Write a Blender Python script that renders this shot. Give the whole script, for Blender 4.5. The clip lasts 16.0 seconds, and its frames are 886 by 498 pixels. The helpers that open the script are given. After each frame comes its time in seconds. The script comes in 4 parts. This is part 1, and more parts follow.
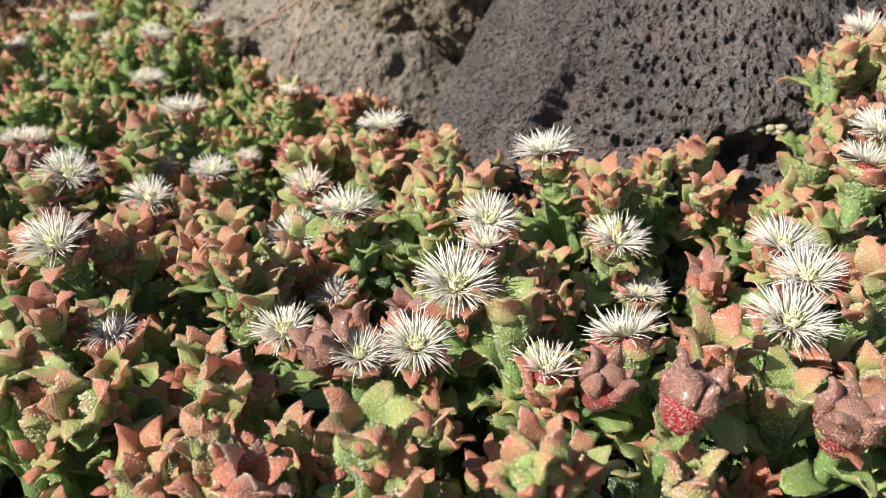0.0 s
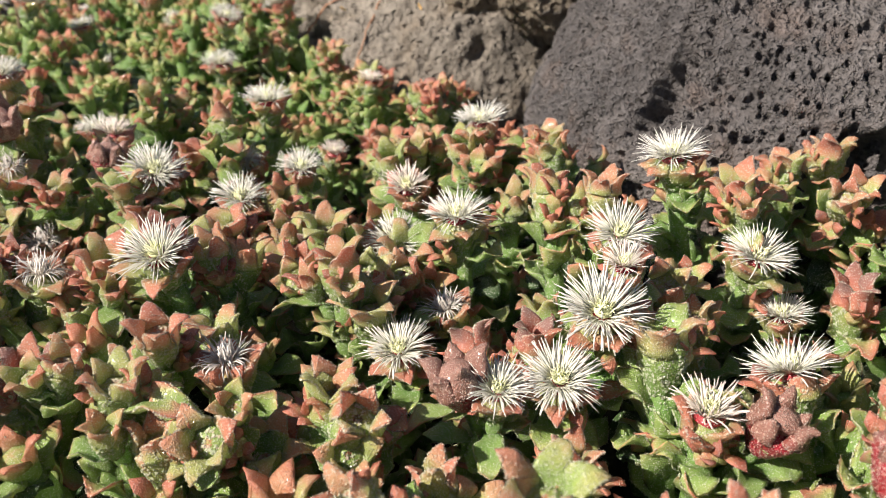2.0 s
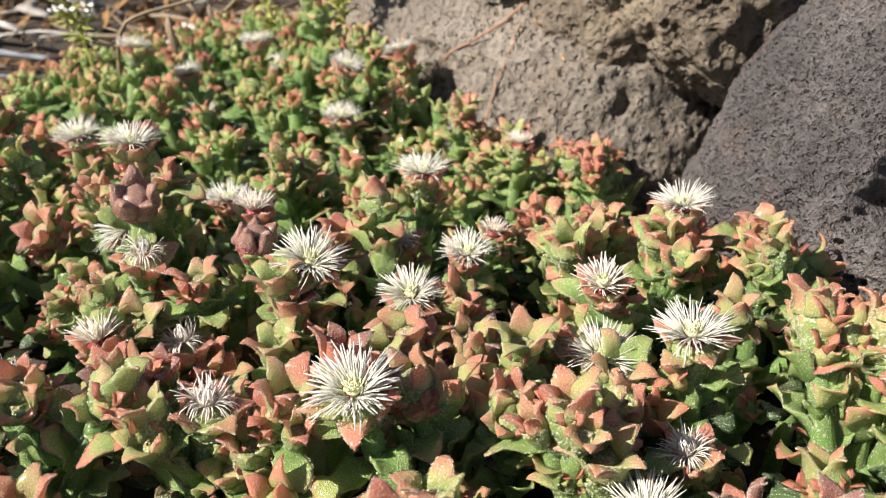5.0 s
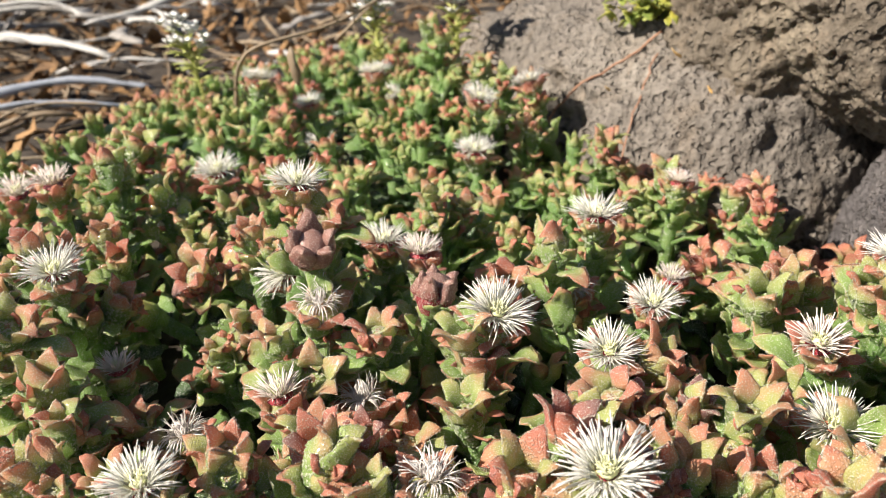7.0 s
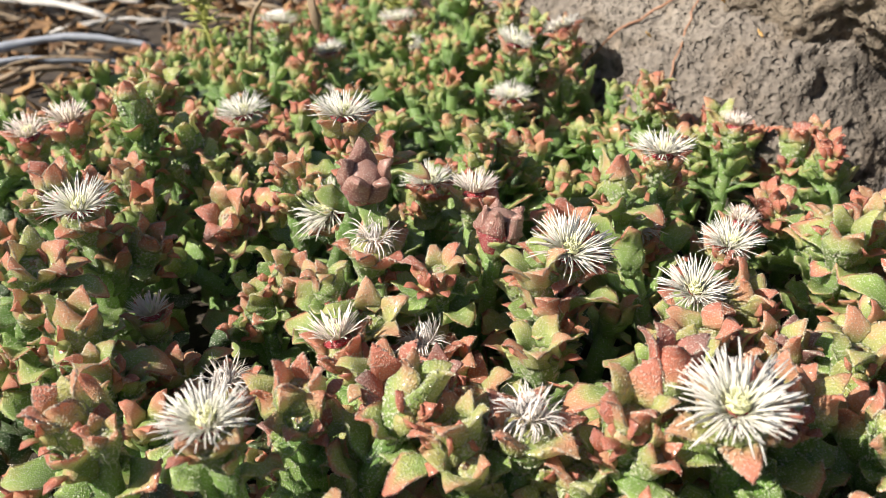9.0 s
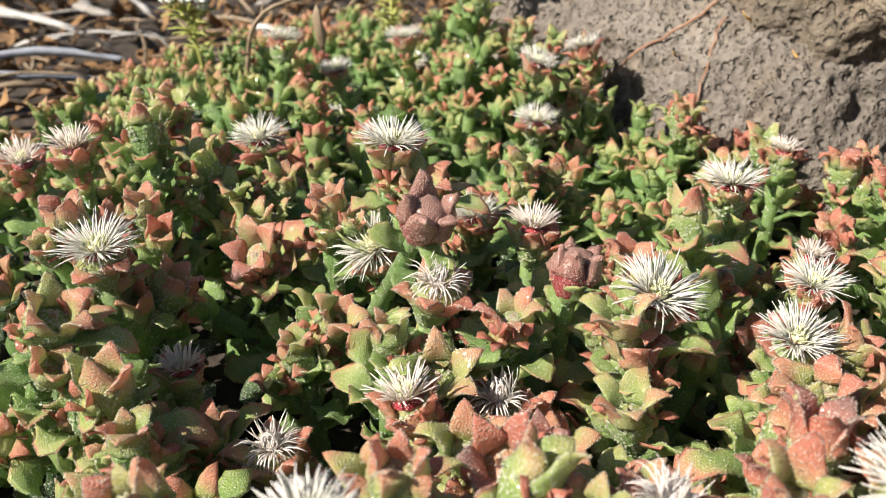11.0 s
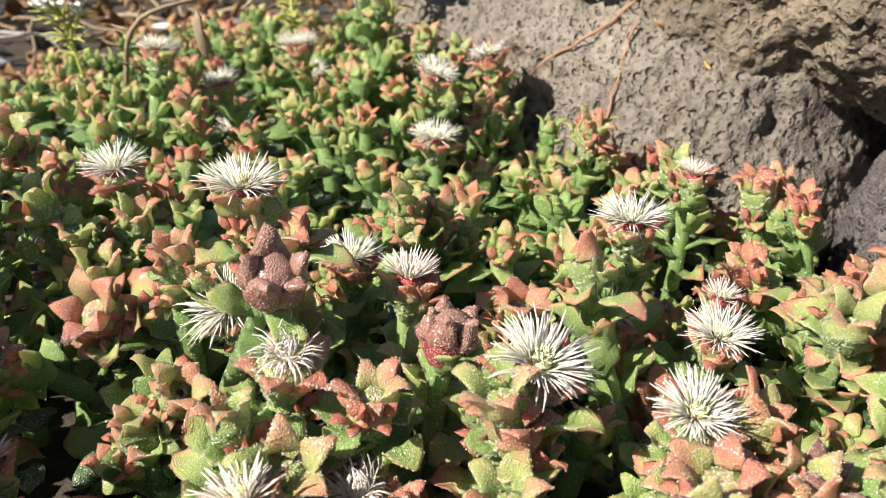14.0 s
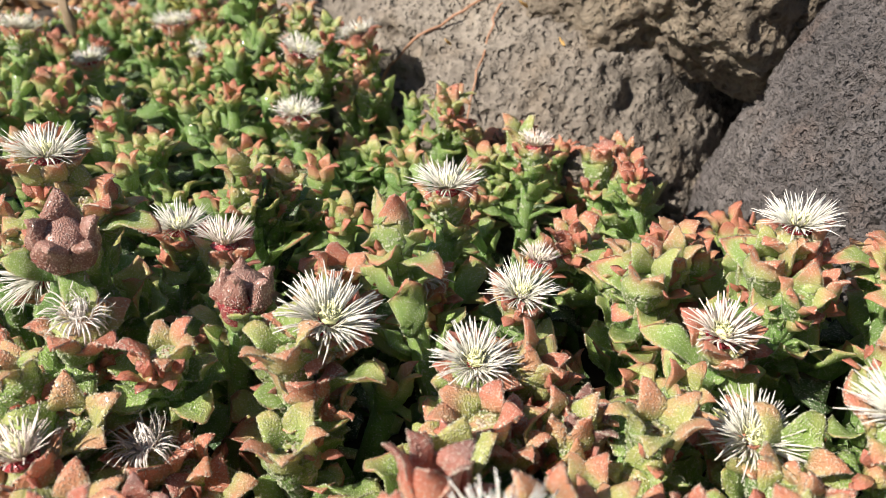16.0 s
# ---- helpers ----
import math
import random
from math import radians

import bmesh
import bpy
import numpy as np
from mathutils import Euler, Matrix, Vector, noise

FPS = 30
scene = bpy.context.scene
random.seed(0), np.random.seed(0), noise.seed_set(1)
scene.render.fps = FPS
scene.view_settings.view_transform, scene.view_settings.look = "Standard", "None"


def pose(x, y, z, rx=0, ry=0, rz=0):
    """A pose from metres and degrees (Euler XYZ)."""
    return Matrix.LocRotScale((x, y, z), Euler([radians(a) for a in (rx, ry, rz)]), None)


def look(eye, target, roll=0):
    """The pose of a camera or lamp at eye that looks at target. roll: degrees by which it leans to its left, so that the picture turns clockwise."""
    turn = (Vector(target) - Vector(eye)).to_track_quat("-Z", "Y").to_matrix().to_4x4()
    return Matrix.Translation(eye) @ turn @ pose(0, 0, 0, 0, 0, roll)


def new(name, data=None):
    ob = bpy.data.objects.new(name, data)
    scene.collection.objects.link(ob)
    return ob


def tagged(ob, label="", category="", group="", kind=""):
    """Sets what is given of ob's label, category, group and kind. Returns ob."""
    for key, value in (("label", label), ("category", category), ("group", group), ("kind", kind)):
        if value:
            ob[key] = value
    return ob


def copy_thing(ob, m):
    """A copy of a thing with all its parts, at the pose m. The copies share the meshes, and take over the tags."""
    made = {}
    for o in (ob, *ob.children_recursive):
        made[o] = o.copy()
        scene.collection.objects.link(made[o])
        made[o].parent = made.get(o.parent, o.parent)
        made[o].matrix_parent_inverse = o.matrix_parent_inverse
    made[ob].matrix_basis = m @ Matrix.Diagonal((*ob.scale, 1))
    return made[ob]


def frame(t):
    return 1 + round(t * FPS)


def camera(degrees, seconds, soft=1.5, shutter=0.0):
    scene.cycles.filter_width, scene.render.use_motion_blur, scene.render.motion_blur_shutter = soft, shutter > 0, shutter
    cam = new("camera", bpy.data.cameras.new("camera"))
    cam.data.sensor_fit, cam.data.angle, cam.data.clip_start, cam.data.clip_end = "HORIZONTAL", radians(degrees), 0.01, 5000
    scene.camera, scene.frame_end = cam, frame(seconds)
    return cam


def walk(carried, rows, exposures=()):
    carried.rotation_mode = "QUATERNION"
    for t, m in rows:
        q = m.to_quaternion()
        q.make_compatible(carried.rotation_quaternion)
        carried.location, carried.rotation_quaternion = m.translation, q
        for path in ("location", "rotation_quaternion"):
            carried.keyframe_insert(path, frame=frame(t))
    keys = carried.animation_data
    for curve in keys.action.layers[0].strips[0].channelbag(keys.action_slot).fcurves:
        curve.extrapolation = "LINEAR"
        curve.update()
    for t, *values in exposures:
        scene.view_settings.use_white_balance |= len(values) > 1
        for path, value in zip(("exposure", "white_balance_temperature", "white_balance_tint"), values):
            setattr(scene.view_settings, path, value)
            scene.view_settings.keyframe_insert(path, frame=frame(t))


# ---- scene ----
cam = camera(55.7, 16.0, soft=0.65)
METRES, EYE, TILT, LEAN, TURN = 0.35, 0.195, -25.0, 0.0, 0.0
ROWS = [
    (0.0, 0.0, 0.0, 0.0, 0.0, -0.0, -0.0),
    (0.5, -0.0134, 0.0078, 0.0078, 0.43, -0.61, -0.06),
    (1.0, -0.0365, 0.024, 0.0121, 1.05, -1.32, -0.37),
    (1.5, -0.0664, 0.0413, 0.0197, 1.63, -1.82, -0.6),
    (2.0, -0.0806, 0.0587, 0.0366, 2.16, -2.07, -0.69),
    (2.5, -0.1058, 0.0797, 0.0589, 2.69, -2.12, -0.8),
    (3.0, -0.1421, 0.0957, 0.0664, 3.31, -2.1, -1.03),
    (3.5, -0.1727, 0.112, 0.0687, 3.78, -1.98, -1.28),
    (4.0, -0.1985, 0.133, 0.0797, 4.17, -1.77, -1.45),
    (6.5, -0.3314, 0.2273, 0.1358, 6.67, 0.62, -2.1),
    (7.0, -0.3778, 0.2201, 0.1319, 7.81, 0.54, -2.28),
    (7.5, -0.3993, 0.2082, 0.1243, 8.47, 0.16, -2.47),
    (8.0, -0.4075, 0.2215, 0.1078, 8.57, -0.41, -2.62),
    (10.5, -0.5356, 0.335, 0.0968, 3.7, -0.65, -1.9),
    (11.0, -0.5464, 0.335, 0.1078, 3.78, 0.4, -2.07),
    (11.5, -0.5465, 0.351, 0.1081, 3.59, 0.76, -2.08),
    (12.0, -0.549, 0.3753, 0.1216, 3.03, 0.8, -1.9),
    (12.5, -0.5515, 0.4001, 0.135, 2.21, 0.81, -1.69),
    (13.0, -0.5469, 0.4168, 0.1499, 1.42, 0.61, -1.52),
    (13.5, -0.527, 0.4293, 0.1629, 0.62, 0.21, -1.28),
    (14.0, -0.4937, 0.4237, 0.1583, -0.11, -0.19, -0.95),
    (14.5, -0.4597, 0.4184, 0.1574, -0.96, -0.59, -0.55),
    (15.0, -0.4164, 0.4144, 0.1472, -1.84, -0.85, -0.16),
    (15.5, -0.39, 0.4006, 0.1491, -2.72, -0.86, 0.07),
    (16.0, -0.3854, 0.3971, 0.1404, -3.38, -0.93, -0.03),
]
walk(cam, [(t, pose(0, 0, EYE, TILT, LEAN, TURN) @ pose(METRES * x, METRES * y, METRES * z, 90 + pitch, roll, yaw)) for t, x, y, z, yaw, pitch, roll in ROWS], exposures=[(0.0, 0.84), (1.0, 0.81), (2.5, 0.95), (3.5, 1.02), (6.5, 1.00), (8.0, 1.05), (10.5, 0.95), (11.5, 0.93), (12.5, 1.01), (14.0, 1.10), (15.0, 0.99), (16.0, 0.95)])
cam.data.dof.use_dof = True
cam.data.dof.focus_distance = 0.23
cam.data.dof.aperture_fstop = 22.0

# ---- world and sun ----
SUN_FROM = Vector((-0.75, -0.42, 0.70)).normalized()
world = bpy.data.worlds.new("world")
scene.world = world
world.use_nodes = True
wn, wl = world.node_tree.nodes, world.node_tree.links
sky = wn.new("ShaderNodeTexSky")
sky.sky_type = "NISHITA"
sky.sun_disc = False
sky.sun_elevation = math.asin(SUN_FROM.z)
sky.sun_rotation = math.atan2(SUN_FROM.x, SUN_FROM.y)
wl.new(sky.outputs["Color"], wn["Background"].inputs["Color"])
wn["Background"].inputs["Strength"].default_value = 0.038
sun = new("sun", bpy.data.lights.new("sun", "SUN"))
sun.data.energy = 5.0
sun.data.angle = radians(0.53)
sun.data.color = (1.0, 0.91, 0.79)
sun.matrix_basis = look((SUN_FROM * 5)[:], (0, 0, 0))


# ---- materials ----
def material(name):
    mat = bpy.data.materials.new(name)
    mat.use_nodes = True
    nt = mat.node_tree
    return mat, nt.nodes, nt.links, nt.nodes["Principled BSDF"]


def ramp(nodes, links, source, stops):
    node = nodes.new("ShaderNodeValToRGB")
    els = node.color_ramp.elements
    while len(els) < len(stops):
        els.new(0.5)
    for el, (at, col) in zip(els, stops):
        el.position, el.color = at, (*col, 1)
    links.new(source, node.inputs["Fac"])
    return node.outputs["Color"]


def calc(nodes, links, kind, a, b=None):
    node = nodes.new("ShaderNodeMath")
    node.operation = kind
    for i, v in enumerate((a, b)):
        if v is None:
            continue
        if isinstance(v, (int, float)):
            node.inputs[i].default_value = v
        else:
            links.new(v, node.inputs[i])
    return node.outputs[0]


def blend(nodes, links, fac, a, b, kind="MIX"):
    node = nodes.new("ShaderNodeMix")
    node.data_type, node.blend_type = "RGBA", kind
    for sock, v in ((node.inputs[0], fac), (node.inputs[6], a), (node.inputs[7], b)):
        if isinstance(v, (int, float)):
            sock.default_value = v
        elif isinstance(v, tuple):
            sock.default_value = (*v, 1)
        else:
            links.new(v, sock)
    return node.outputs[2]


def tex(nodes, links, kind, scale, detail=3.0, rough=0.55):
    co = nodes.new("ShaderNodeTexCoord")
    node = nodes.new("ShaderNodeTexNoise" if kind == "noise" else "ShaderNodeTexVoronoi")
    node.inputs["Scale"].default_value = scale
    if kind == "noise":
        node.inputs["Detail"].default_value = detail
        node.inputs["Roughness"].default_value = rough
    links.new(co.outputs["Object"], node.inputs["Vector"])
    return node


def value(nodes, name):
    node = nodes.new("ShaderNodeAttribute")
    node.attribute_name = name
    return node.outputs["Fac"]


def relief(nodes, links, bsdf, height, distance, strength=1.0):
    node = nodes.new("ShaderNodeBump")
    node.inputs["Distance"].default_value = distance
    node.inputs["Strength"].default_value = strength
    links.new(height, node.inputs["Height"])
    links.new(node.outputs["Normal"], bsdf.inputs["Normal"])


def skin(name, stops, pale, cell_scale=2300.0, thin=0.42):
    """Fleshy skin with clear bladder cells, their sparkle and crease shade painted in; 'blush' runs from the green base
    to the red tips, 'cell' marks the raised cells.
    """
    mat, n, l, b = material(name)
    patch = tex(n, l, "noise", 130.0)
    fine = tex(n, l, "noise", 520.0)
    vary = n.new("ShaderNodeObjectInfo").outputs["Random"]
    shift = calc(n, l, "MULTIPLY", calc(n, l, "SUBTRACT", patch.outputs["Fac"], 0.5), 0.50)
    shift = calc(n, l, "ADD", shift, calc(n, l, "MULTIPLY", calc(n, l, "SUBTRACT", vary, 0.5), 0.16))
    shift = calc(n, l, "ADD", shift, value(n, "vary"))
    blush = calc(n, l, "ADD", value(n, "blush"), shift)
    base = ramp(n, l, blush, stops)
    cells = tex(n, l, "voronoi", cell_scale)
    dome = ramp(n, l, cells.outputs["Distance"], [(0.04, (1, 1, 1)), (0.30, (0.6, 0.6, 0.6)), (0.62, (0, 0, 0))])
    base = blend(n, l, calc(n, l, "MULTIPLY", dome, ramp(n, l, blush, [(0.35, (0.24, 0.24, 0.24)), (0.62, (0.10, 0.10, 0.10)), (0.85, (0.18, 0.18, 0.18))])), base, pale)
    pick = n.new("ShaderNodeSeparateColor")
    l.new(cells.outputs["Color"], pick.inputs["Color"])
    # Near-white dots on some cells paint their sunlit sparkle into the colour.
    spark = calc(n, l, "MULTIPLY", ramp(n, l, cells.outputs["Distance"], [(0.16, (1, 1, 1)), (0.36, (0, 0, 0))]), calc(n, l, "GREATER_THAN", pick.outputs[0], 0.40))
    large = tex(n, l, "voronoi", 1050.0)
    choose = n.new("ShaderNodeSeparateColor")
    l.new(large.outputs["Color"], choose.inputs["Color"])
    large_spark = calc(n, l, "MULTIPLY", ramp(n, l, large.outputs["Distance"], [(0.12, (1, 1, 1)), (0.24, (0, 0, 0))]), calc(n, l, "GREATER_THAN", choose.outputs[0], 0.45))
    spark = calc(n, l, "MULTIPLY", calc(n, l, "MAXIMUM", spark, large_spark), ramp(n, l, blush, [(0.35, (1, 1, 1)), (0.62, (0.50, 0.50, 0.50))]))
    base = blend(n, l, calc(n, l, "MULTIPLY", spark, 0.85), base, (0.93, 0.92, 0.86))
    # The shade in the creases between cells is multiplied into the base.
    base = blend(n, l, 0.30, base, ramp(n, l, cells.outputs["Distance"], [(0.30, (1, 1, 1)), (0.70, (0.50, 0.50, 0.50))]), "MULTIPLY")
    base = blend(n, l, calc(n, l, "MULTIPLY", value(n, "cell"), 0.66), base, pale)
    base = blend(n, l, 0.35, base, ramp(n, l, fine.outputs["Fac"], [(0.3, (0.66, 0.66, 0.66)), (0.7, (1, 1, 1))]), "MULTIPLY")
    l.new(base, b.inputs["Base Color"])
    l.new(calc(n, l, "SUBTRACT", 0.42, calc(n, l, "MULTIPLY", value(n, "cell"), 0.27)), b.inputs["Roughness"])
    b.inputs["Specular IOR Level"].default_value = 0.6
    relief(n, l, b, dome, 0.00040, 0.8)
    b.inputs["Coat Weight"].default_value = 0.75
    b.inputs["Coat Roughness"].default_value = 0.10
    wet = n.new("ShaderNodeBump")
    wet.inputs["Distance"].default_value = 0.0008
    l.new(dome, wet.inputs["Height"])
    l.new(wet.outputs["Normal"], b.inputs["Coat Normal"])
    glow = n.new("ShaderNodeBsdfTranslucent")
    inner = n.new("ShaderNodeGamma")
    inner.inputs["Gamma"].default_value = 0.6
    l.new(base, inner.inputs["Color"])
    l.new(inner.outputs["Color"], glow.inputs["Color"])
    mix = n.new("ShaderNodeMixShader")
    l.new(calc(n, l, "MULTIPLY", calc(n, l, "SUBTRACT", 1.0, calc(n, l, "MULTIPLY", spark, 0.6)), thin), mix.inputs[0])
    l.new(b.outputs[0], mix.inputs[1])
    l.new(glow.outputs[0], mix.inputs[2])
    l.new(mix.outputs[0], n["Material Output"].inputs["Surface"])
    return mat


GREEN_TO_RED = [(0.0, (0.215, 0.420, 0.080)), (0.30, (0.400, 0.570, 0.145)), (0.47, (0.600, 0.600, 0.205)), (0.56, (0.750, 0.440, 0.240)),
                (0.70, (0.810, 0.315, 0.200)), (0.86, (0.700, 0.235, 0.165)), (1.0, (0.430, 0.215, 0.190))]
SKIN = skin("ice_plant_skin", GREEN_TO_RED, (0.88, 0.86, 0.74))
POD = skin("ripe_pod_skin", [(0.0, (0.40, 0.012, 0.030)), (0.30, (0.40, 0.022, 0.038)), (0.50, (0.26, 0.110, 0.080)), (1.0, (0.40, 0.205, 0.165))],
           (0.70, 0.50, 0.42), 1700.0, 0.10)
# A darker copy of the skin: shade between the shoots is put into its colour.
SHADE_LEAF = skin("shaded_old_leaf_skin", [(0.0, (0.045, 0.100, 0.028)), (0.35, (0.100, 0.180, 0.050)), (0.6, (0.22, 0.18, 0.085)), (1.0, (0.26, 0.13, 0.085))],
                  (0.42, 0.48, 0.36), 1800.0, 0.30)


def thread(name, base, tip, thin):
    mat, n, l, b = material(name)
    grain = tex(n, l, "noise", 300.0)
    col = blend(n, l, value(n, "blush"), base, tip)
    col = blend(n, l, 0.25, col, ramp(n, l, grain.outputs["Fac"], [(0.3, (0.88, 0.87, 0.86)), (0.7, (1, 1, 1))]), "MULTIPLY")
    l.new(col, b.inputs["Base Color"])
    b.inputs["Roughness"].default_value = 0.38
    glow = n.new("ShaderNodeBsdfTranslucent")
    l.new(col, glow.inputs["Color"])
    mix = n.new("ShaderNodeMixShader")
    mix.inputs[0].default_value = thin
    l.new(b.outputs[0], mix.inputs[1])
    l.new(glow.outputs[0], mix.inputs[2])
    l.new(mix.outputs[0], n["Material Output"].inputs["Surface"])
    return mat


PETAL = thread("white_petal", (0.90, 0.90, 0.78), (0.88, 0.86, 0.84), 0.34)
PINK_PETAL = thread("pinkish_petal", (0.94, 0.92, 0.82), (0.90, 0.80, 0.77), 0.34)
FADED_PETAL = thread("faded_petal", (0.92, 0.87, 0.82), (0.90, 0.86, 0.84), 0.34)
STAMEN = thread("pale_yellow_stamen", (0.74, 0.76, 0.40), (0.92, 0.92, 0.70), 0.2)


def stone(name, dark, mid, light, pit_scale, pit_depth, tint, open_pits=0.8):
    mat, n, l, b = material(name)
    large = tex(n, l, "noise", 14.0, 6.0, 0.6)
    fine = tex(n, l, "noise", 220.0, 5.0, 0.65)
    stain = tex(n, l, "noise", 38.0, 4.0, 0.6)
    base = ramp(n, l, large.outputs["Fac"], [(0.32, dark), (0.5, mid), (0.68, light)])
    base = blend(n, l, ramp(n, l, stain.outputs["Fac"], [(0.52, (0, 0, 0)), (0.70, (0.6, 0.6, 0.6))]), base, tint)
    base = blend(n, l, 0.75, base, ramp(n, l, fine.outputs["Fac"], [(0.32, (0.42, 0.41, 0.40)), (0.62, (1, 1, 1))]), "MULTIPLY")
    l.new(base, b.inputs["Base Color"])
    b.inputs["Roughness"].default_value = 0.82
    pits = tex(n, l, "voronoi", pit_scale)
    small = tex(n, l, "voronoi", pit_scale * 2.3)
    hole = ramp(n, l, pits.outputs["Distance"], [(0.20, (0, 0, 0)), (0.36, (1, 1, 1))])
    hole2 = ramp(n, l, small.outputs["Distance"], [(0.14, (0, 0, 0)), (0.34, (1, 1, 1))])
    h = calc(n, l, "ADD", calc(n, l, "MULTIPLY", hole, open_pits), calc(n, l, "MULTIPLY", hole2, 0.5))
    h = calc(n, l, "ADD", h, calc(n, l, "MULTIPLY", fine.outputs["Fac"], 1.0))
    relief(n, l, b, h, pit_depth, 1.0)
    return mat


BASALT = stone("dark_vesicular_basalt", (0.120, 0.109, 0.112), (0.190, 0.172, 0.174), (0.300, 0.272, 0.266), 330.0, 0.0120, (0.24, 0.175, 0.150), 1.8)
SANDSTONE = stone("dusty_grey_lava", (0.17, 0.148, 0.125), (0.24, 0.21, 0.18), (0.31, 0.275, 0.235), 150.0, 0.0040, (0.24, 0.19, 0.14))
BROWN_LAVA = stone("brown_lava", (0.13, 0.105, 0.078), (0.20, 0.165, 0.125), (0.275, 0.23, 0.17), 110.0, 0.0048, (0.24, 0.18, 0.12))


def plain(name, colours, scale, rough=0.8, depth=0.0008, thin=0.0):
    mat, n, l, b = material(name)
    grain = tex(n, l, "noise", scale, 5.0, 0.65)
    vary = n.new("ShaderNodeNewGeometry").outputs["Random Per Island"]
    fac = calc(n, l, "ADD", calc(n, l, "MULTIPLY", grain.outputs["Fac"], 0.7), calc(n, l, "MULTIPLY", vary, 0.35))
    col = ramp(n, l, fac, [(0.25 + 0.5 * i / (len(colours) - 1), c) for i, c in enumerate(colours)])
    l.new(col, b.inputs["Base Color"])
    b.inputs["Roughness"].default_value = rough
    relief(n, l, b, grain.outputs["Fac"], depth)
    if thin:
        glow = n.new("ShaderNodeBsdfTranslucent")
        l.new(col, glow.inputs["Color"])
        mix = n.new("ShaderNodeMixShader")
        mix.inputs[0].default_value = thin
        l.new(b.outputs[0], mix.inputs[1])
        l.new(glow.outputs[0], mix.inputs[2])
        l.new(mix.outputs[0], n["Material Output"].inputs["Surface"])
    return mat


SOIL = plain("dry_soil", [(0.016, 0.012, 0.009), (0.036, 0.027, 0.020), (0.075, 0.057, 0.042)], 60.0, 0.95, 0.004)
BLEACHED = plain("bleached_dead_wood", [(0.24, 0.23, 0.22), (0.42, 0.41, 0.39), (0.62, 0.60, 0.57)], 90.0, 0.7)
GREY_WOOD = plain("dull_grey_dead_wood", [(0.12, 0.11, 0.10), (0.24, 0.22, 0.20), (0.38, 0.36, 0.34)], 90.0, 0.8)
BLUE_GREY = plain("weathered_grey_stick", [(0.22, 0.24, 0.28), (0.36, 0.39, 0.45)], 90.0, 0.7)
STRAW = plain("dry_straw", [(0.15, 0.105, 0.065), (0.27, 0.20, 0.13), (0.42, 0.34, 0.24)], 120.0, 0.7, 0.0004, 0.15)
LITTER = plain("brown_leaf_litter", [(0.085, 0.045, 0.022), (0.20, 0.11, 0.045), (0.33, 0.19, 0.08)], 80.0, 0.8, 0.0008, 0.1)
RUNNER = plain("orange_brown_stem", [(0.25, 0.12, 0.07), (0.38, 0.21, 0.13)], 200.0, 0.6, 0.0003)
HERB = plain("small_herb_leaf", [(0.14, 0.22, 0.05), (0.26, 0.34, 0.08), (0.60, 0.46, 0.06)], 60.0, 0.5, 0.0004, 0.25)
TINY_WHITE = plain("tiny_white_flower", [(0.68, 0.68, 0.64), (0.82, 0.82, 0.80)], 200.0, 0.5, 0.0002, 0.2)
FINE_HERB = plain("feathery_yellow_green_leaf", [(0.40, 0.46, 0.12), (0.60, 0.60, 0.20)], 100.0, 0.5, 0.0002, 0.25)
LICHEN = plain("pale_lichen", [(0.30, 0.27, 0.20), (0.46, 0.41, 0.31)], 300.0, 0.9, 0.0006)


LOOK = {"cells": 1.0}


# ---- mesh kit: a piece is (points, triangles, blush, cell) ----
def loft(rings, blush):
    n, m = rings.shape[:2]
    i, j = np.meshgrid(np.arange(n - 1), np.arange(m), indexing="ij")
    a, b2 = i * m + j, i * m + (j + 1) % m
    c, d = b2 + m, a + m
    tri = np.concatenate([np.stack([a, b2, c], -1).reshape(-1, 3), np.stack([a, c, d], -1).reshape(-1, 3)])
    pts = rings.reshape(-1, 3)
    bl = np.broadcast_to(blush, (n, m)).reshape(-1)
    k = np.arange(m)
    top = len(pts)
    caps = np.concatenate([np.stack([(k + 1) % m, k, np.full(m, top)], -1),
                           np.stack([(n - 1) * m + k, (n - 1) * m + (k + 1) % m, np.full(m, top + 1)], -1)])
    pts = np.concatenate([pts, rings[0].mean(0)[None], rings[-1].mean(0)[None]])
    bl = np.concatenate([bl, [bl[0], bl[-1]]])
    return pts, np.concatenate([tri, caps]), bl, np.zeros(len(pts))


def join(pieces):
    off, out = 0, ([], [], [], [])
    for p, t, b, c in pieces:
        out[0].append(p), out[1].append(t + off), out[2].append(b), out[3].append(c)
        off += len(p)
    return tuple(np.concatenate(o) for o in out)


def moved(piece, m):
    m = np.array(m)
    return (piece[0] @ m[:3, :3].T + m[:3, 3], *piece[1:])


